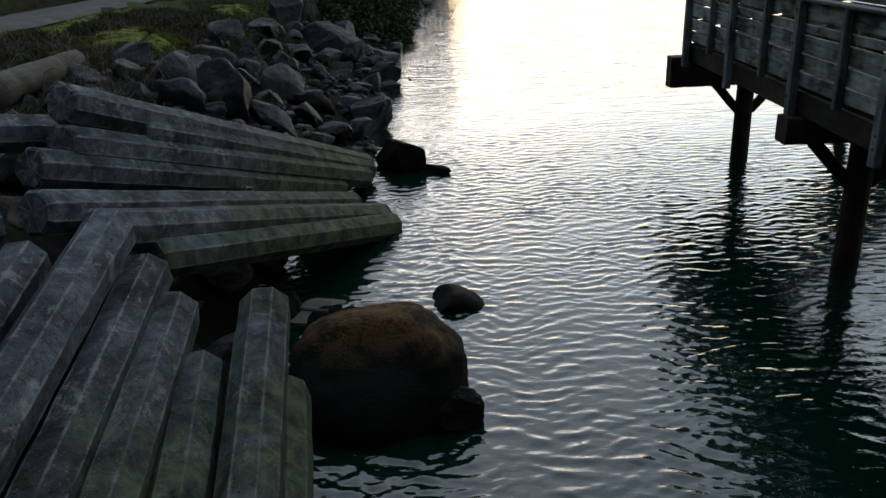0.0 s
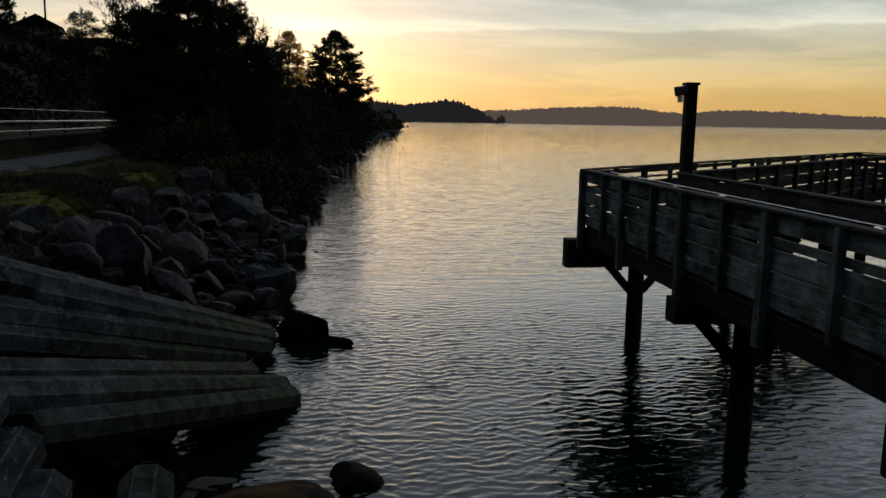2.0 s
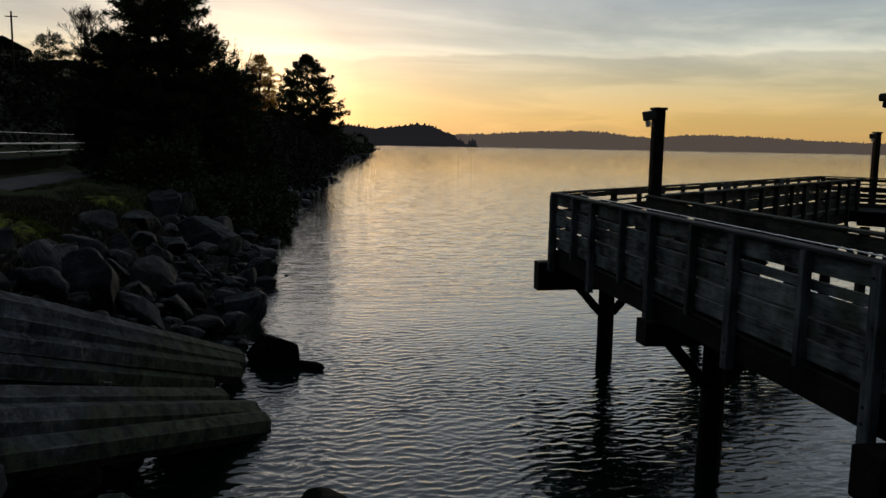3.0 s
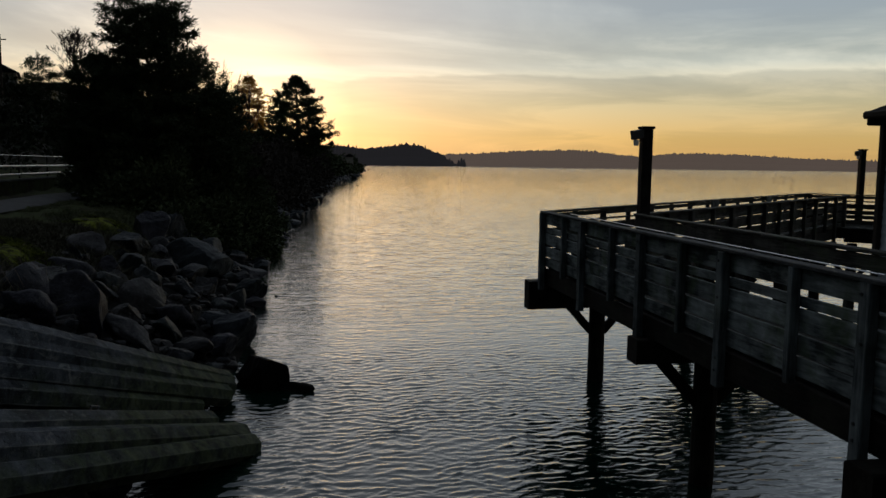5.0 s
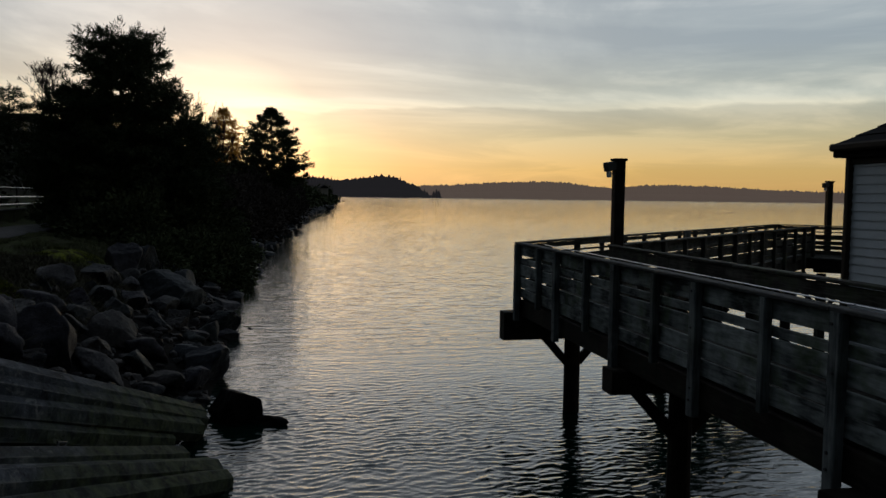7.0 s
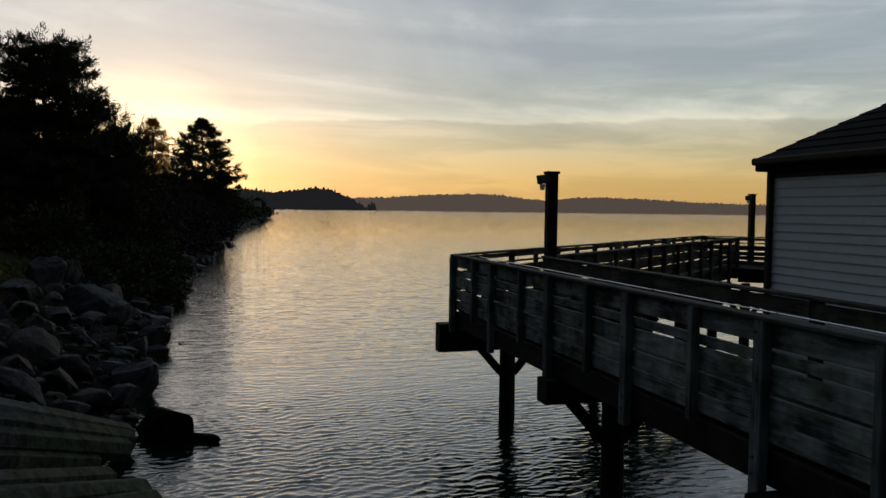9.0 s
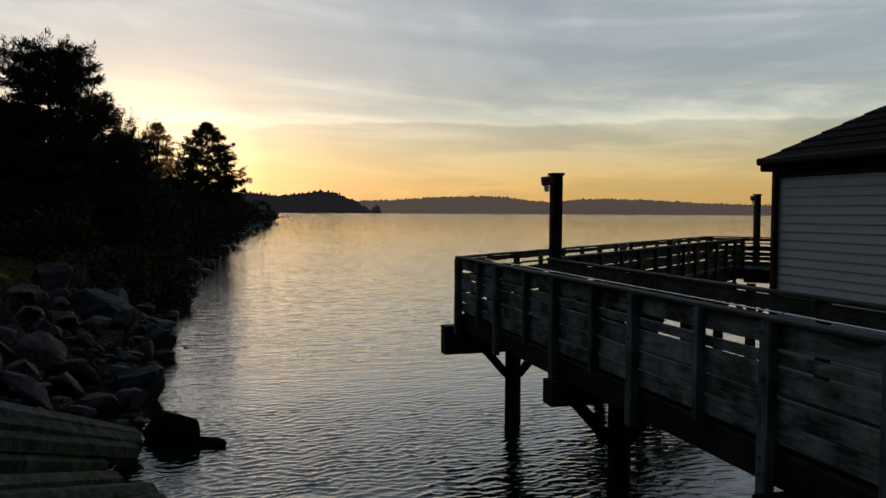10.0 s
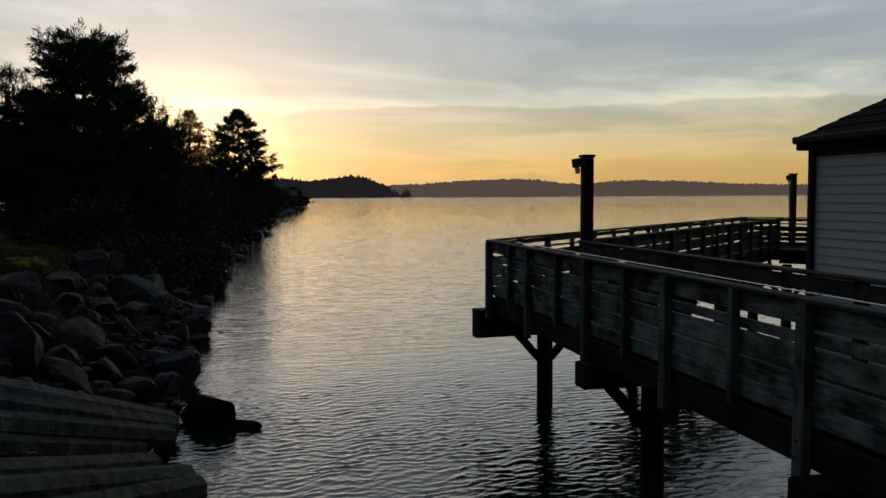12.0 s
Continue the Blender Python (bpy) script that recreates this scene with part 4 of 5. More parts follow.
for _ in range(620):
    y = 12.5 + 26 * rand.random() ** 1.3
    x = float(shore(y)) - 0.1 - rand.random() * 4.4
    w = rand.uniform(0.16, 0.42)
    co, tri = kinds[rand.randrange(7)]
    a = rand.uniform(0, 6.28)
    rot = np.array([[math.cos(a), -math.sin(a), 0], [math.sin(a), math.cos(a), 0], [0, 0, 1]])
    rubble_v.append((co * np.array([0.55, 0.45, 0.36]) * w) @ rot.T + np.array([x, y, max(ground_z(x, y), 0.0) + 0.10 * w]))
    rubble_f += [[q + base for q in t3] for t3 in tri]
    base += len(co)
tagged(put("rubble", data("rubble", np.concatenate(rubble_v), rubble_f, BASALT)), "small broken dark stones wedged between the riprap boulders", "rubble", kind="stuff")
# shore rocks farther along, past counting
rocks_v, rocks_f = [], []
spots = [(float(shore(y)) + rand.uniform(-1.0, 0.5), y, rand.uniform(0.9, 2.0)) for y in np.arange(60, 262, 2.2)]
spots += [(float(shore(y)) + rand.uniform(-2, 1.5), y, rand.uniform(1.6, 3.4)) for y in np.arange(265, 650, 8)]
spots += [(44, 655, 3.0), (50, 668, 2.4), (56, 660, 1.8)]
for k, (x, y, w) in enumerate(spots):
    co, tri = stone(300 + k % 9, 9, 2, 0.07)
    a = rand.uniform(0, 6.28)
    rot = np.array([[math.cos(a), -math.sin(a), 0], [math.sin(a), math.cos(a), 0], [0, 0, 1]])
    base = sum(len(c) for c in rocks_v)
    rocks_v.append((co * np.array([0.55, 0.5, 0.38]) * w) @ rot.T + np.array([x, y, max(ground_z(x, y), 0.0) + 0.08 * w]))
    rocks_f += [[q + base for q in t3] for t3 in tri]
tagged(put("shore_rocks", data("shore_rocks", np.concatenate(rocks_v), rocks_f, BASALT)), "dark boulders along the far waterline", "rocks", kind="stuff")

co, tri = stone(9, 3, 5, 0.06)
co[:, 2] = np.where(co[:, 2] > 0, np.abs(co[:, 2]) ** 0.72, co[:, 2])
co[:, 0] = np.sign(co[:, 0]) * np.abs(co[:, 0]) ** 0.82
ob = put("boulder", data("boulder", co, tri, WEEDY, True), None, Matrix.LocRotScale((-0.84, 7.45, 0.13), Euler((0, 0, 0.3)), (0.98, 0.93, 0.87)))
tagged(ob, "large rounded boulder with rust-brown weed in the water", "boulder")
co, tri = stone(33, 5, 4, 0.07)
ob = put("boulder", data("boulder", co, tri, WET_ROCK, True), None, Matrix.LocRotScale((-0.02, 9.78, -0.10), Euler((0.05, 0.20, 0.4)), (0.46, 0.44, 0.30)))
tagged(ob, "small dark wet boulder rising from the water", "boulder", "wet boulders")
co, tri = stone(74, 9, 4, 0.06)
co, tri = co * np.array([-1, 1, 1]), [t3[::-1] for t3 in tri]
taper = 1 - 0.62 * np.clip(co[:, 2] + 0.1, 0, 1) ** 1.4
co = np.stack([np.where(co[:, 0] > 0, co[:, 0] * taper, co[:, 0] * (0.6 + 0.4 * taper)), co[:, 1] * taper, co[:, 2]], -1)
ob = put("boulder", data("boulder", co, tri, WET_ROCK), None, Matrix.LocRotScale((-1.03, 16.6, 0.10), Euler((0, 0, 0)), (0.62, 0.6, 1.02)))
tagged(ob, "dark angular boulder standing in the shallow water", "boulder", "wet boulders")
ob = put("boulder", ROUND, None, Matrix.LocRotScale((-0.36, 16.2, 0.02), Euler((0, 0.05, -0.35)), (0.44, 0.17, 0.15)))
tagged(ob, "flat dark rock in the shallow water", "boulder", "wet boulders")
boulder(-0.03, 6.95, 0.58, 0.12, ROUND, 0.9, "small dark wet rock beside the large boulder", "wet boulders")
boulder(-1.19, 28.0, 0.5, -0.03, random.choice(WET), 0.2, "flat dark rock awash off the bank", "wet boulders")
boulder(-1.60, 9.1, 0.55, 0.10, random.choice(WET), 0.6, "small dark wet rock among the columns", "wet boulders")
boulder(-2.5, 8.0, 1.1, 0.35, None, 0.5, "flat dark rock slab among the columns", "wet boulders")
boulder(-2.2, 9.6, 0.9, 0.0, random.choice(WET), 0.5, "flat dark rock slab among the columns", "wet boulders")
stick = pole("driftwood_stick", (-1.95, 9.12, 0.30), (-1.60, 9.06, 0.27), 0.032, PALE_STONE, None, 8, 0.6, wobble=0.006)
tagged(stick, "short pale driftwood stick lying on a wet rock", "driftwood")
SAND_STONE = data("boulder", *stone(61, 6, 4, 0.06), PALE_STONE)
ob = put("boulder", SAND_STONE, None, Matrix.LocRotScale((-1.72, 9.75, 0.0), Euler((0.04, 0.10, 0.9)), (0.62, 0.34, 0.11)))
tagged(ob, "pale flat slab awash under the columns", "boulder", "wet boulders")
for x, y, w in ((-2.3, 5.2, 0.9), (-3.0, 4.6, 1.0), (-3.6, 5.4, 1.0), (-1.7, 4.6, 0.8), (-3.4, 8.6, 1.0), (-3.9, 9.2, 1.2), (-3.3, 10.2, 1.1), (-2.9, 11.2, 0.9), (-2.5, 12.0, 0.8), (-4.4, 10.2, 1.0), (-4.2, 11.4, 1.0), (-4.9, 8.2, 1.1), (-5.4, 9.3, 1.2), (-5.0, 10.6, 1.0), (-5.6, 8.0, 1.1), (-4.8, 7.4, 1.0), (-6.2, 8.6, 1.0), (-5.8, 10.4, 0.9)):
    boulder(x, y, w, ground_z(x, y), None, 0.6, "dark rock under the concrete columns", "riprap boulders")

# ---- trail, fence and lawn ----
ys = np.arange(6, 60.1, 0.8)
rows = []
for y in ys:
    c = float(shore(y)) - 9.0 - 0.25 * math.sin(y * 0.11)
    rows.append([(c - w, y, float(land_height(np.array(c - w), np.array(y))) + 0.10 + (0.03 if abs(w) < 0.7 else -0.06)) for w in (-0.85, -0.65, 0.0, 0.65, 0.85)])
v = [c for r in rows for c in r]
f = [(i * 5 + j, i * 5 + 5 + j, i * 5 + 6 + j, i * 5 + 1 + j) for i in range(len(rows) - 1) for j in range(4)]
tagged(put("path", data("path", v, f, GRAVEL, True)), "pale gravel shore trail", "path", kind="structure")

FD = Vector((-0.077, 0.997, 0)).normalized()
F0 = Vector((-12.25, 19.2, 0))
fence = thing("fence", "three-rail roadside fence with shiny galvanised pipes", "fence", (F0.x, F0.y, 3.61))
for i in range(12):
    q = FD * (0.2 + 5.55 * i) + Vector((-0.07, 0, 0))
    timber("post", q + Vector((0, 0, -0.6)), q + Vector((0, 0, 1.20)), 0.07, 0.07, TAR_WOOD, fence, 0.003, 0.01)
for z, r in ((1.22, 0.014), (0.71, 0.045), (0.32, 0.045)):
    for i in range(11):
        pole("pipe", FD * (0.2 + 5.55 * i + 0.06) + Vector((0.0, 0, z)), FD * (0.2 + 5.55 * (i + 1) - 0.06) + Vector((0.0, 0, z)), r, STEEL, fence, 10, 1.0, wobble=0.004)
kerb = timber("kerb", F0 + FD * -8 + Vector((0.1, 0, 3.65)), F0 + FD * 62 + Vector((0.1, 0, 3.71)), 0.12, 0.10, GRAVEL, None, 0.01, 0.02)
# a straight soil-coloured beam stands in for the dark earth bank
wall = timber("retaining_wall", F0 + FD * -8 + Vector((0.0, 0, 3.15)), F0 + FD * 62 + Vector((0.0, 0, 3.21)), 0.22, 0.88, SOIL, None, 0.02, 0.02, steps=24)
tagged(wall, "low straight-faced dark earth bank under the roadside fence", "retaining wall", kind="structure")
tagged(kerb, "low pale concrete kerb under the fence", "kerb", kind="structure")


def blades(name, centres, n, size, spread_r, mat, lean=0.5, seed=1, wide=0.10, up=1.0):
    """Tufts of upright three-cornered blades as one mesh, standing on the uneven bank."""
    rng = np.random.RandomState(seed)
    c = np.array(centres, float)
    c[:, 2] += lumps(c[:, 0], c[:, 1], 2.2, 0.07, 3)
    c = np.repeat(c, n, 0)
    k = len(c)
    base = c + np.stack([rng.normal(0, spread_r, k), rng.normal(0, spread_r, k), np.zeros(k)], -1)
    tip = base + np.stack([rng.normal(0, lean, k), rng.normal(0, lean, k), up * rng.uniform(0.6, 1.2, k)], -1) * size
    a = rng.uniform(0, 6.28, k)
    side = np.stack([np.cos(a), np.sin(a), np.zeros(k)], -1) * size * wide
    v = np.stack([base - side, base + side, tip], 1).reshape(-1, 3)
    return data(name, v, np.arange(3 * k).reshape(-1, 3), mat)


rng = np.random.RandomState(8)
spots = []
while len(spots) < 15000:
    y = 9 + 28 * rng.rand()
    x = float(shore(y)) - rng.uniform(3.6, 14.5)
    if -10.1 < x - float(shore(y)) < -7.9:
        continue
    if ((x + 7.3) / 1.3) ** 2 + ((y - 19) / 2.2) ** 2 < 1 or abs(x + 9.4) < 0.4:
        continue
    if noise.noise(Vector((x * 0.35, y * 0.35, 2.0))) + rng.uniform(-0.3, 0.3) < -0.05:
        continue
    spots.append((x, y, ground_z(x, y) - 0.02))
tagged(put("grass", blades("grass", spots, 7, 0.13, 0.12, GRASS, 0.7)), "rough winter grass on the bank", "grass", kind="stuff")
spots = []
while len(spots) < 7000:
    y = 10 + 16 * rng.rand()
    x = float(shore(y)) - rng.uniform(2.9, 7.6)
    if ((x + 7.3) / 1.3) ** 2 + ((y - 19) / 2.2) ** 2 > 1:
        spots.append((x, y, ground_z(x, y)))
tagged(put("dry_grass", blades("dry_grass", spots, 6, 0.17, 0.16, DRY_GRASS, 0.9)), "dead brown grass and stalks on the bank", "grass", kind="stuff")


def moss_patch(x, y, w, l, seed):
    """A low lumpy cushion of moss."""
    rg = np.random.RandomState(seed)
    v, f, k, rings = [], [], 22, 6
    ph = rg.uniform(0, 6.28, 4)
    for r in range(rings + 1):
        for i in range(k):
            a = 2 * math.pi * i / k
            e = (r / rings) * (1 + 0.25 * math.sin(2 * a + ph[0]) + 0.18 * math.sin(5 * a + ph[1]) + 0.12 * math.sin(9 * a + ph[2]))
            px, py = x + e * w * math.cos(a), y + e * l * math.sin(a)
            v.append((px, py, ground_z(px, py) + 0.08 * (1 - (r / rings) ** 2) + 0.04 * math.sin(px * 5 + ph[3]) * math.cos(py * 4) + (0.09 if r < rings else -0.10)))
    for r in range(rings):
        for i in range(k):
            j = (i + 1) % k
            f.append((r * k + i, (r + 1) * k + i, (r + 1) * k + j, r * k + j))
    ob = put("moss_patch", data("moss_patch", v, f, MOSS, True))
    return tagged(ob, "bright yellow-green moss cushion on the bank", "moss", "moss patches on the bank", "stuff")


moss_patch(-7.5, 19.0, 0.55, 1.5, 1)
moss_patch(-6.6, 18.9, 0.35, 1.0, 2)
moss_patch(-9.4, 21.8, 0.3, 3.2, 3)
moss_patch(-6.9, 28.0, 0.8, 2.0, 4)

spots = []
for x, y, w, l in ((-7.5, 19.0, 0.9, 2.2), (-6.5, 18.9, 0.6, 1.4), (-9.4, 21.8, 0.35, 3.6), (-6.9, 28.0, 0.9, 2.3), (-7.4, 15.5, 0.8, 1.5)):
    for _ in range(1500):
        a, r = rng.uniform(0, 6.28), 1.15 * rng.rand() ** 0.6
        spots.append((x + w * r * math.cos(a), y + l * r * math.sin(a), ground_z(x + w * r * math.cos(a), y + l * r * math.sin(a)) + 0.10 * (1 - r)))
tagged(put("moss_tufts", blades("moss_tufts", spots, 7, 0.07, 0.07, MOSS, 0.8, 5, 0.16)), "yellow-green moss and short grass tufts on the bank", "moss", kind="stuff")

# an old driftwood log on the grass, with dry brambles over it
st = [(0.0, 0.7, 0, 0)] + [(0.03 + 3.9 * i / 10, 1.0 - 0.25 * i / 10 + random.uniform(-0.015, 0.015), random.uniform(-0.008, 0.008), random.uniform(-0.008, 0.008)) for i in range(11)]
v, f = prism(ngon(11, 0.27), st)
tagged(put("driftwood_log", data("driftwood_log", v, f, LOG_WOOD, True), None, along((-6.35, 10.9, 2.78), (-6.80, 15.1, 2.72))), "pale weathered driftwood log lying on the grass", "log")
rg = random.Random(4)
for i in range(42):
    cu = bpy.data.curves.new("bramble_stem", "CURVE")
    cu.dimensions, cu.bevel_depth, cu.bevel_resolution, cu.resolution_u = "3D", 0.0045, 1, 4
    sp = cu.splines.new("BEZIER")
    sp.bezier_points.add(2)
    x, y = rg.uniform(-7.0, -5.2), rg.uniform(11.5, 17.0)
    a, r = rg.uniform(0, 6.28), rg.uniform(0.3, 0.9)
    for bp, q in zip(sp.bezier_points, ((x, y, ground_z(x, y)), (x + r * 0.5 * math.cos(a), y + r * 0.5 * math.sin(a), ground_z(x, y) + rg.uniform(0.4, 0.8)), (x + r * math.cos(a), y + r * math.sin(a), ground_z(x, y) + rg.uniform(0.1, 0.6)))):
        bp.co = q
        bp.handle_left_type = bp.handle_right_type = "AUTO"
    cu.materials.append(STEM)
    tagged(new("bramble_stem", cu), "thin dry arching bramble stem on the bank", "bramble", "dry bramble stems")

# ---- trees ----


def spray(centres, dirs, n, length, wide, rng, droop=0.25, stray=0.55):
    """Needle sprays: n narrow blades about each centre, mostly along its direction."""
    c = np.repeat(centres, n, 0)
    d = np.repeat(dirs, n, 0)
    k = len(c)
    d = d + rng.normal(0, stray, (k, 3))
    d[:, 2] -= droop * rng.rand(k)
    d /= np.linalg.norm(d, axis=1)[:, None]
    base = c + rng.normal(0, length * 0.25, (k, 3))
    tip = base + d * length * rng.uniform(0.5, 1.25, k)[:, None]
    side = np.cross(d, rng.normal(size=(k, 3)))
    side *= (wide * rng.uniform(0.6, 1.3, k) / (np.linalg.norm(side, axis=1) + 1e-6))[:, None]
    mid = base * 0.55 + tip * 0.45
    v = np.stack([base, mid - side, tip, mid + side], 1).reshape(-1, 3)
    return v, np.arange(4 * k).reshape(-1, 4)


def conifer(label, x, y, height, profile, seed, whorls=26, arms=7, twig=0.6, needle=0.22, dense=10, mat=None, rise=0.1, droop=0.15, bare=0.2, rough=0.3, leaders=0, z=None, wide=0.085, upturn=0.75, jitter=0.3):
    """A conifer of whorled boughs with side twigs; profile gives (height share, reach in metres) from the foot to the tip."""
    rng = np.random.RandomState(seed)
    zz = (ground_z(x, y) if z is None else z) - 0.2
    tree = thing("conifer", label, "tree", (x, y, zz), "conifers on the shore")
    pole("trunk", (0, 0, 0), (0, 0, height * 0.985), height * 0.014 + 0.05, BARK, tree, 10, 0.08, steps=8)
    cs, ds = [], []
    lv, lf = [], []
    low = profile[0][0]
    for w in range(whorls):
        t = low + (1 - low) * (w + rng.uniform(-0.3, 0.3)) / whorls
        t = min(max(t, low), 0.985)
        reach = np.interp(t, [p[0] for p in profile], [p[1] for p in profile])
        turn = rng.uniform(0, 6.28)
        for a in range(arms):
            az = turn + 6.283 * (a + rng.uniform(-0.3, 0.3)) / arms
            r = max(reach * rng.uniform(1 - rough, 1 + 0.5 * rough), 0.15)
            out = np.array([math.cos(az), math.sin(az), 0.0])
            side = np.array([-out[1], out[0], 0.0])
            lift = rise + upturn * max(t - 0.55, 0) + rng.uniform(-jitter, jitter)
            p0 = np.array([0, 0, height * t + rng.uniform(-0.3, 0.3) * height * (1 - low) / whorls])

            def on(q):
                return p0 + out * r * q + np.array([0, 0, r * (lift * q - droop * q * q + 0.10 * q ** 4)])
            prev = p0
            thick = 0.012 + 0.012 * r
            for q in (0.4, 0.75, 1.0):
                nxt = on(q)
                i0 = len(lv)
                g0, g1 = thick * (1.25 - q), thick * max(1.0 - q, 0.08)
                lv += [prev - side * g0, prev + side * g0, prev + np.array([0, 0, 1.6 * g0]), nxt - side * g1, nxt + side * g1, nxt + np.array([0, 0, 1.6 * g1])]
                lf += [(i0, i0 + 1, i0 + 4, i0 + 3), (i0 + 1, i0 + 2, i0 + 5, i0 + 4), (i0 + 2, i0, i0 + 3, i0 + 5)]
                prev = nxt
            k = max(2, int(r * (1 - bare) / (twig * 0.42)))
            for j in range(k):
                q = bare + (1 - bare) * (j + rng.uniform(0.2, 0.8)) / k
                c = on(q)
                reach_t = min(twig, 0.45 * r + 0.12) * (1.15 - 0.55 * q) * rng.uniform(0.6, 1.2)
                for sgn in (-1, 1):
                    d = out * 0.75 + side * sgn * rng.uniform(0.4, 1.0) + np.array([0, 0, rng.uniform(-0.35, 0.6)])
                    d /= np.linalg.norm(d)
                    for f in (0.25, 0.6, 0.95):
                        cs.append(c + d * reach_t * f)
                        ds.append(d)
            cs.append(on(1.0))
            ds.append(out + np.array([0, 0, 0.4]))
    for _ in range(leaders):
        # young upright shoots on the upper crown
        t = rng.uniform(0.62, 0.97)
        az = rng.uniform(0, 6.28)
        r = np.interp(t, [p[0] for p in profile], [p[1] for p in profile]) * rng.uniform(0.5, 1.0)
        p = np.array([math.cos(az) * r, math.sin(az) * r, height * t + 0.2 * r])
        d = np.array([math.cos(az) * 0.35, math.sin(az) * 0.35, 1.0]) + rng.normal(0, 0.12, 3)
        d /= np.linalg.norm(d)
        tall = twig * rng.uniform(0.9, 1.7)
        for f in np.linspace(0.0, 1.0, 6):
            cs.append(p + d * tall * f)
            ds.append(d * 1.2)
    for f in np.linspace(0.90, 1.0, 6):
        cs.append(np.array([0, 0, height * f]))
        ds.append(np.array([0, 0, 1.0]))
    tagged(put("bough_frame", data("limbs", lv, lf, BARK), tree), kind="stuff")
    v, f = spray(np.array(cs), np.array(ds), dense, needle, needle * wide, rng, 0.15, 0.5)
    put("crown", data("crown", v, f, mat or NEEDLES), tree)
    return tree


def at_az(az, dist):
    return dist * math.sin(radians(az)), dist * math.cos(radians(az))


x, y = at_az(-10.9, 42)
conifer("tall dark bushy fir with upright shoots on the shore bank", x, y, 9.7, [(0.0, 2.6), (0.30, 2.8), (0.55, 2.4), (0.78, 2.05), (0.90, 1.7), (0.96, 1.2), (1.0, 0.4)], 1, 30, 9, 0.62, 0.26, 12, rise=0.18, droop=0.14, bare=0.12, rough=0.5, leaders=60, upturn=0.5)
x, y = at_az(-7.8, 43)
conifer("dark fir leaning against a taller one", x, y, 8.3, [(0.0, 2.5), (0.4, 2.6), (0.7, 2.0), (0.9, 0.8), (1.0, 0.2)], 2, 22, 8, 0.6, 0.26, 10, rise=0.25, droop=0.12, bare=0.15, rough=0.5, leaders=30)
x, y = at_az(-13.9, 43)
conifer("dark fir beside the shore fence", x, y, 7.2, [(0.15, 1.8), (0.5, 2.0), (0.8, 1.2), (1.0, 0.2)], 3, 20, 8, 0.55, 0.25, 12, rise=0.2, bare=0.12, rough=0.5, leaders=20)
x, y = at_az(-6.7, 45)
conifer("low dark fir above the riprap", x, y, 7.2, [(0.0, 2.6), (0.45, 2.3), (0.8, 1.3), (1.0, 0.2)], 4, 18, 9, 0.6, 0.26, 11, rise=0.25, bare=0.12, rough=0.45, leaders=20)
x, y = at_az(-1.15, 130)
conifer("dense dark pine on the point", x, y, 16.4, [(0.22, 5.0), (0.42, 5.4), (0.55, 4.6), (0.70, 3.5), (0.85, 2.0), (0.94, 0.95), (1.0, 0.2)], 5, 24, 7, 0.95, 0.55, 6, rise=0.22, droop=0.12, bare=0.36, rough=0.4, wide=0.12, upturn=0.45, jitter=0.3)
x, y = at_az(-4.4, 150)
conifer("sparse fir with low sunlight behind it", x, y, 17.0, [(0.28, 5.0), (0.50, 4.9), (0.66, 3.6), (0.84, 1.8), (1.0, 0.2)], 6, 24, 7, 0.9, 0.45, 6, mat=SUN_GOLD_NEEDLES, rise=0.0, droop=0.2, bare=0.2, rough=0.5, wide=0.09, upturn=0.4, jitter=0.4)
x, y = at_az(-5.9, 152)
conifer("sparse small fir on the point", x, y, 10.5, [(0.2, 2.4), (0.6, 1.8), (1.0, 0.2)], 7, 10, 5, 0.9, 0.6, 7, mat=SUN_GOLD_NEEDLES, rise=0.1, droop=0.25, bare=0.2, rough=0.4)
x, y = at_az(-17.4, 125)
conifer("small fir beside the hilltop houses", x, y, 7.3, [(0.1, 3.4), (0.5, 3.0), (0.75, 1.9), (1.0, 0.3)], 8, 9, 5, 0.9, 0.5, 7, rise=0.1, rough=0.4)
x, y = at_az(-22.0, 118)
conifer("small fir beside the hilltop houses", x, y, 7.2, [(0.1, 2.2), (0.5, 1.7), (1.0, 0.2)], 9, 11, 6, 0.8, 0.5, 7, rise=0.1, rough=0.4)


def bare_tree(label, x, y, height, seed, spread_a=0.5, twig=0.02, depth=6, start_r=0.16):
    rng = random.Random(seed)
    zz = ground_z(x, y) - 0.1
    tree = thing("bare_tree", label, "tree", (x, y, zz), "bare trees")
    verts, faces = [], []

    def limb(p, d, length, r, lvl):
        q = p + d * length
        r1 = max(r * 0.68, twig)
        a = d.orthogonal().normalized()
        b = d.cross(a)
        i = len(verts)
        for c, rad in ((p, r), (q, r1)):
            for t in range(4):
                verts.append(c + (a * math.cos(t * 1.571) + b * math.sin(t * 1.571)) * rad)
        for t in range(4):
            faces.append((i + t, i + (t + 1) % 4, i + 4 + (t + 1) % 4, i + 4 + t))
        if lvl == 0:
            return
        for _ in range(3 if lvl > 1 else 4):
            nd = (d + Vector((rng.gauss(0, spread_a), rng.gauss(0, spread_a), rng.gauss(0.12, spread_a * 0.6)))).normalized()
            limb(p.lerp(q, rng.uniform(0.65, 1.0)), nd, length * rng.uniform(0.62, 0.85), r1, lvl - 1)
    limb(Vector((0, 0, 0)), Vector((0, 0, 1)), height * 0.3, start_r, depth - 1)
    put("branchwork", data("branches", verts, faces, BARK), tree)
    return tree


x, y = at_az(-15.7, 122)
bare_tree("pale bare round-crowned tree on the hilltop", x, y, 14.0, 3, 0.36, 0.022, 7, 0.15)
x, y = at_az(-14.6, 126)
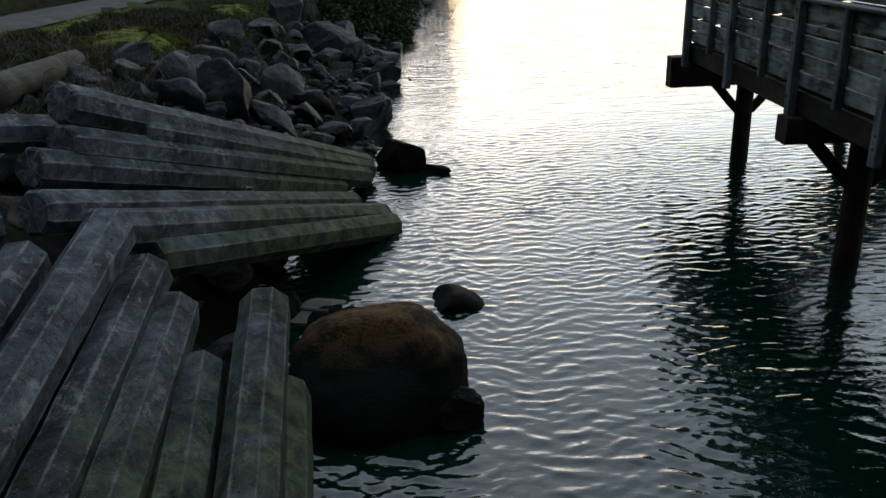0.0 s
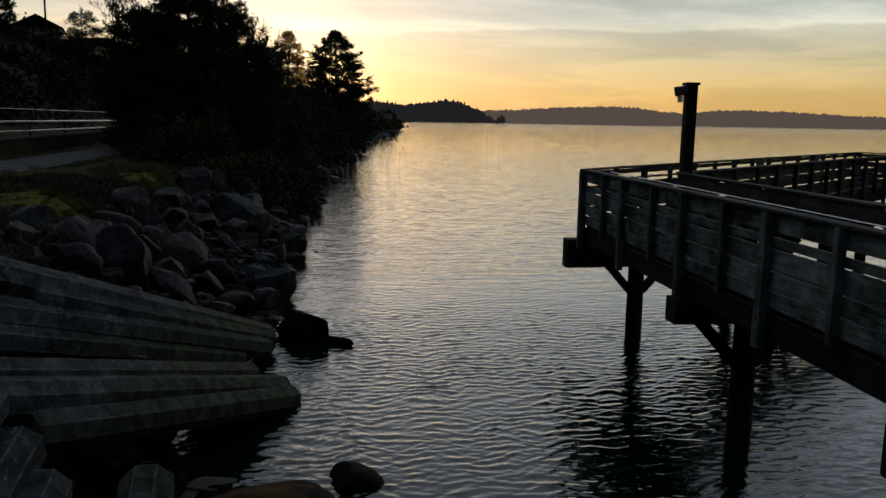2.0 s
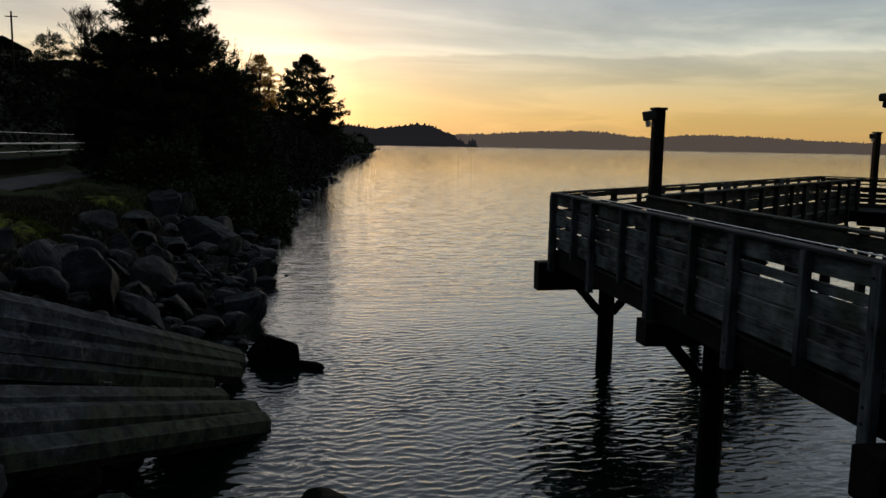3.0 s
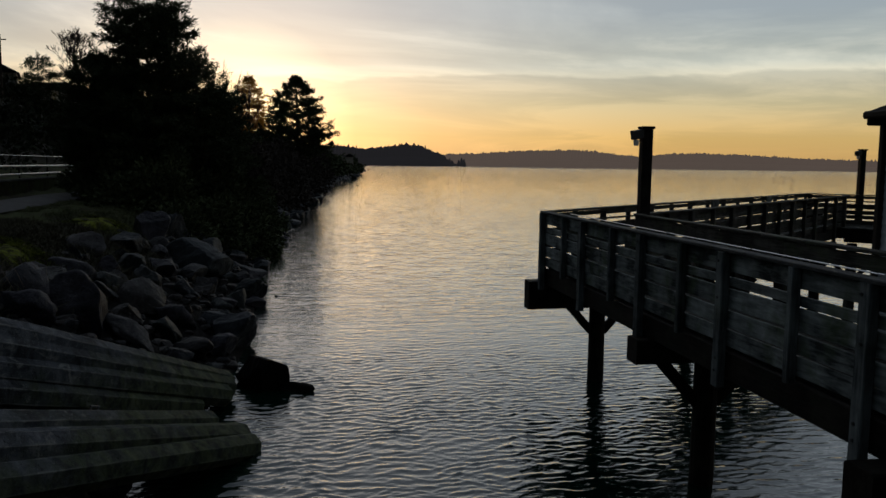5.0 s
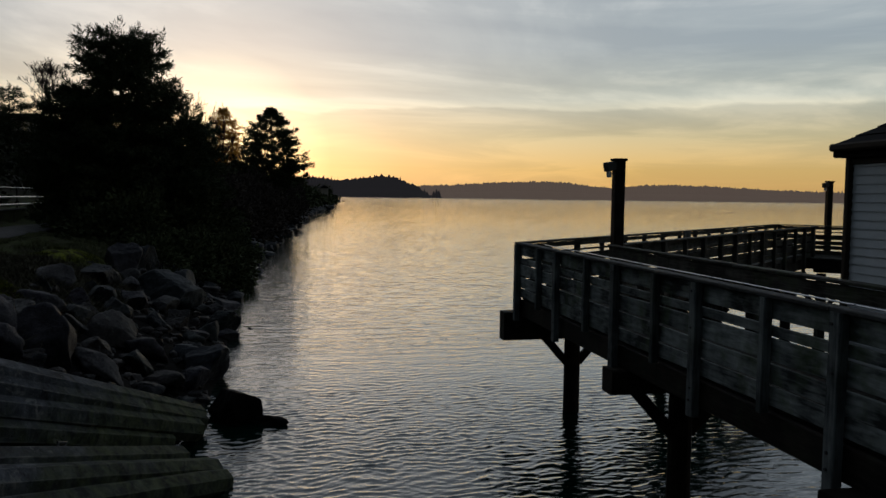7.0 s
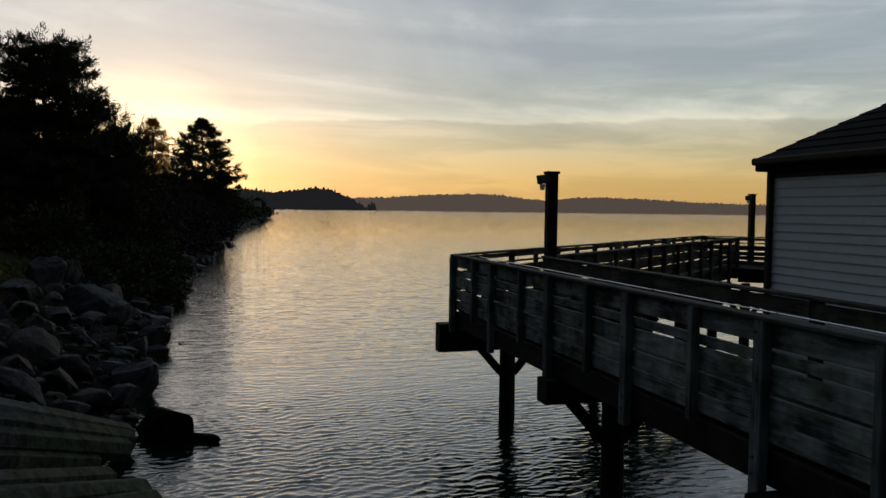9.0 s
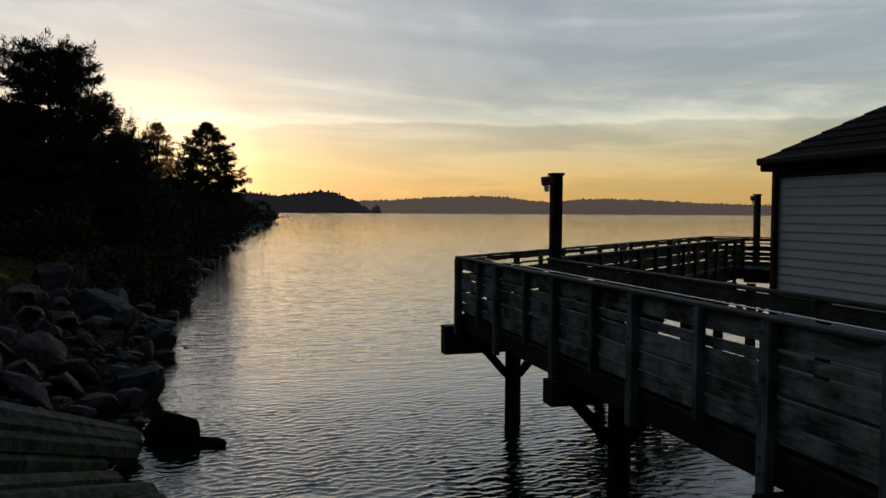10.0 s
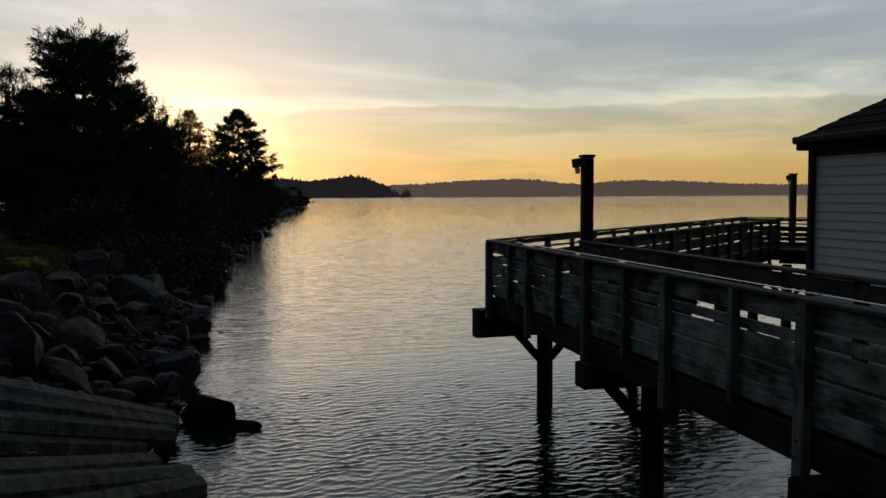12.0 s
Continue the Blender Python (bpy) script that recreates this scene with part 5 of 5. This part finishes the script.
bare_tree("bare tree on the hilltop", x, y, 9.5, 5, 0.36, 0.02, 7, 0.11)
x, y = at_az(-4.1, 146)
bare_tree("thin bare alder on the point", x, y, 19.0, 8, 0.16, 0.035, 5, 0.14)
x, y = at_az(-6.9, 62)
bare_tree("thin bare saplings behind the firs", x, y, 10.0, 9, 0.16, 0.012, 5, 0.05)
x, y = at_az(-5.6, 64)
bare_tree("thin bare saplings behind the firs", x, y, 8.5, 10, 0.18, 0.012, 5, 0.05)


def bush_clumps(rng, cx, cy, cz, rx, ry, rz, n):
    """Leaf centres in an uneven rounded mass, thicker towards its skin."""
    d = rng.normal(size=(n, 3))
    d /= np.linalg.norm(d, axis=1)[:, None]
    d[:, 2] = np.abs(d[:, 2]) * 1.05 - 0.12
    bump = 1 + 0.22 * np.sin(d[:, 0] * 5 + cx) * np.cos(d[:, 1] * 6 + cy) + 0.15 * np.sin(d[:, 2] * 9 + cx * 2)
    r = (rng.rand(n) ** 0.35) * bump
    return np.array([cx, cy, cz]) + d * r[:, None] * np.array([rx, ry, rz]), d


def bush(label, x, y, rx, ry, rz, seed, n=1500, leaf=0.2, group="shore bushes", mat=None, per=2):
    rng = np.random.RandomState(seed)
    c, d = bush_clumps(rng, 0, 0, 0, rx, ry, rz, n)
    v, f = spray(c, d, per, leaf, leaf * 0.26, rng, 0.3)
    ob = put("bush", data("bush", v, f, mat or SHRUB), None, Matrix.Translation((x, y, max(ground_z(x, y), 0.3) - 0.1)))
    return tagged(ob, label, "bush", group)


rg = random.Random(14)
spots = [(-3.3, 39.5, 1.6, 2.2, 2.2), (-4.6, 37.0, 1.8, 2.0, 2.0), (-5.6, 34.5, 1.5, 1.5, 1.3), (-6.8, 37.5, 2.2, 2.2, 2.6), (-7.9, 36.8, 1.6, 1.6, 1.6), (-8.6, 39.8, 2.0, 2.0, 2.6), (-4.8, 41.5, 2.0, 2.4, 3.2), (-7.0, 43.0, 2.4, 2.4, 3.6), (-10.0, 43.0, 1.8, 2.0, 2.6),
         (-3.8, 45.0, 1.8, 2.2, 2.6), (-11.6, 47.5, 2.0, 2.2, 3.0), (-5.5, 48.0, 2.4, 3.0, 3.8), (-3.5, 51.0, 1.8, 2.6, 2.2), (-9.5, 47.0, 2.6, 2.6, 3.6)]
for i, (x, y, rx, ry, rz) in enumerate(spots):
    bush("dense dark evergreen shrub on the bank", x, y, rx, ry, rz, 100 + i, int(650 * rx * rz), 0.24)
for i in range(46):
    y = 55 + i * 3.3 + rg.uniform(-1, 1)
    off = rg.uniform(1.8, 9)
    hh = rg.uniform(2.2, 4.6) * (1.0 if i < 18 else 1.25)
    bush("bare brown winter scrub along the shore", float(shore(y)) - off, y, rg.uniform(2, 3.4), rg.uniform(2, 3.6), hh, 200 + i, 1500, 0.42, "shore scrub", BRUSH)
for i in range(40):
    y = 205 + i * 11 + rg.uniform(-4, 4)
    hh = np.interp(y, [200, 300, 450, 640], [7.5, 6.5, 4.5, 2.6]) * rg.uniform(0.7, 1.15) * (0.5 if 222 < y < 306 else 1.0)
    bush("dark distant scrub along the point", float(shore(y)) - rg.uniform(4, 16), y, rg.uniform(5, 9), rg.uniform(5, 9), hh, 300 + i, 700, 1.2, "distant scrub")
for i in range(26):
    y = 95 + rg.uniform(0, 90)
    bush("tall dark scrub behind the shore", float(shore(y)) - rg.uniform(6, 26), y, rg.uniform(3, 5), rg.uniform(3, 5), rg.uniform(5.0, 7.5), 400 + i, 1500, 0.6, "shore scrub")

# woods on the slope beyond the road, past counting
rng = np.random.RandomState(31)
cs, ds = [], []
for _ in range(420):
    y = 8 + 150 * rng.rand() ** 1.2
    x = float(shore(y)) - rng.uniform(19 if y > 50 else 30, 62)
    rr = rng.uniform(1.2, 2.6)
    c, d = bush_clumps(rng, x, y, ground_z(x, y) - 0.2, rr, rr, rr * rng.uniform(0.7, 1.3), 160)
    cs.append(c)
    ds.append(d)
v, f = spray(np.concatenate(cs), np.concatenate(ds), 1, 0.6, 0.17, rng, 0.3)
tagged(put("hillside_scrub", data("hillside_scrub", v, f, HILL_SCRUB)), "dark tangled scrub on the hillside above the road", "scrub", kind="stuff")

# ---- houses ----


def house(label, x, y, w, l, eave, ridge, turn):
    hs = thing("house", label, "house", (x, y, ground_z(x, y) - 0.3), "houses on the shore")
    hs.rotation_euler = (0, 0, turn)
    for a, b in (((-w / 2, -l / 2), (w / 2, -l / 2)), ((-w / 2, l / 2), (w / 2, l / 2)), ((-w / 2, -l / 2), (-w / 2, l / 2)), ((w / 2, -l / 2), (w / 2, l / 2))):
        timber("wall", (*a, eave / 2), (*b, eave / 2), 0.2, eave, HOUSE_WALL, hs, 0.0, 0.01)
    bm = bmesh.new()
    o = 0.5
    q = [bm.verts.new(c) for c in ((-w / 2 - o, -l / 2 - o, eave - 0.2), (w / 2 + o, -l / 2 - o, eave - 0.2), (0, -l / 2 - o, ridge), (-w / 2 - o, l / 2 + o, eave - 0.2), (w / 2 + o, l / 2 + o, eave - 0.2), (0, l / 2 + o, ridge))]
    for fc in ((0, 1, 2), (5, 4, 3), (0, 2, 5, 3), (2, 1, 4, 5), (1, 0, 3, 4)):
        bm.faces.new([q[i] for i in fc])
    part("roof", bm, SHINGLE, hs, "dark gable roof")
    for i in (-1, 1):
        win = timber("window", (i * w * 0.25 - 0.5, -l / 2 - 0.12, eave * 0.55), (i * w * 0.25 + 0.5, -l / 2 - 0.12, eave * 0.55), 0.06, 1.1, GLASS, hs, 0.0, 0.01)
    return hs


x, y = at_az(-19.9, 133)
house("dark gabled house on the hilltop", x, y, 6, 8, 2.2, 3.8, 0.3)
x, y = at_az(-17.0, 134)
house("low dark house on the hilltop", x, y, 9, 6, 2.2, 3.4, 1.2)
x, y = at_az(2.36, 300)
house("pale narrow house on the far point", x, y, 2.9, 5, 7.0, 8.0, 0.2)
x, y = at_az(-19.45, 110)
pl = thing("utility_pole", "dark wooden utility pole on the hillside", "utility pole", (x, y, ground_z(x, y) - 0.2))
pole("pole", (0, 0, 0), (0, 0, 8.2), 0.14, BARK, pl, 10, 0.75)
timber("crossarm", (-0.7, 0, 7.6), (0.7, 0, 7.6), 0.10, 0.12, BARK, pl)
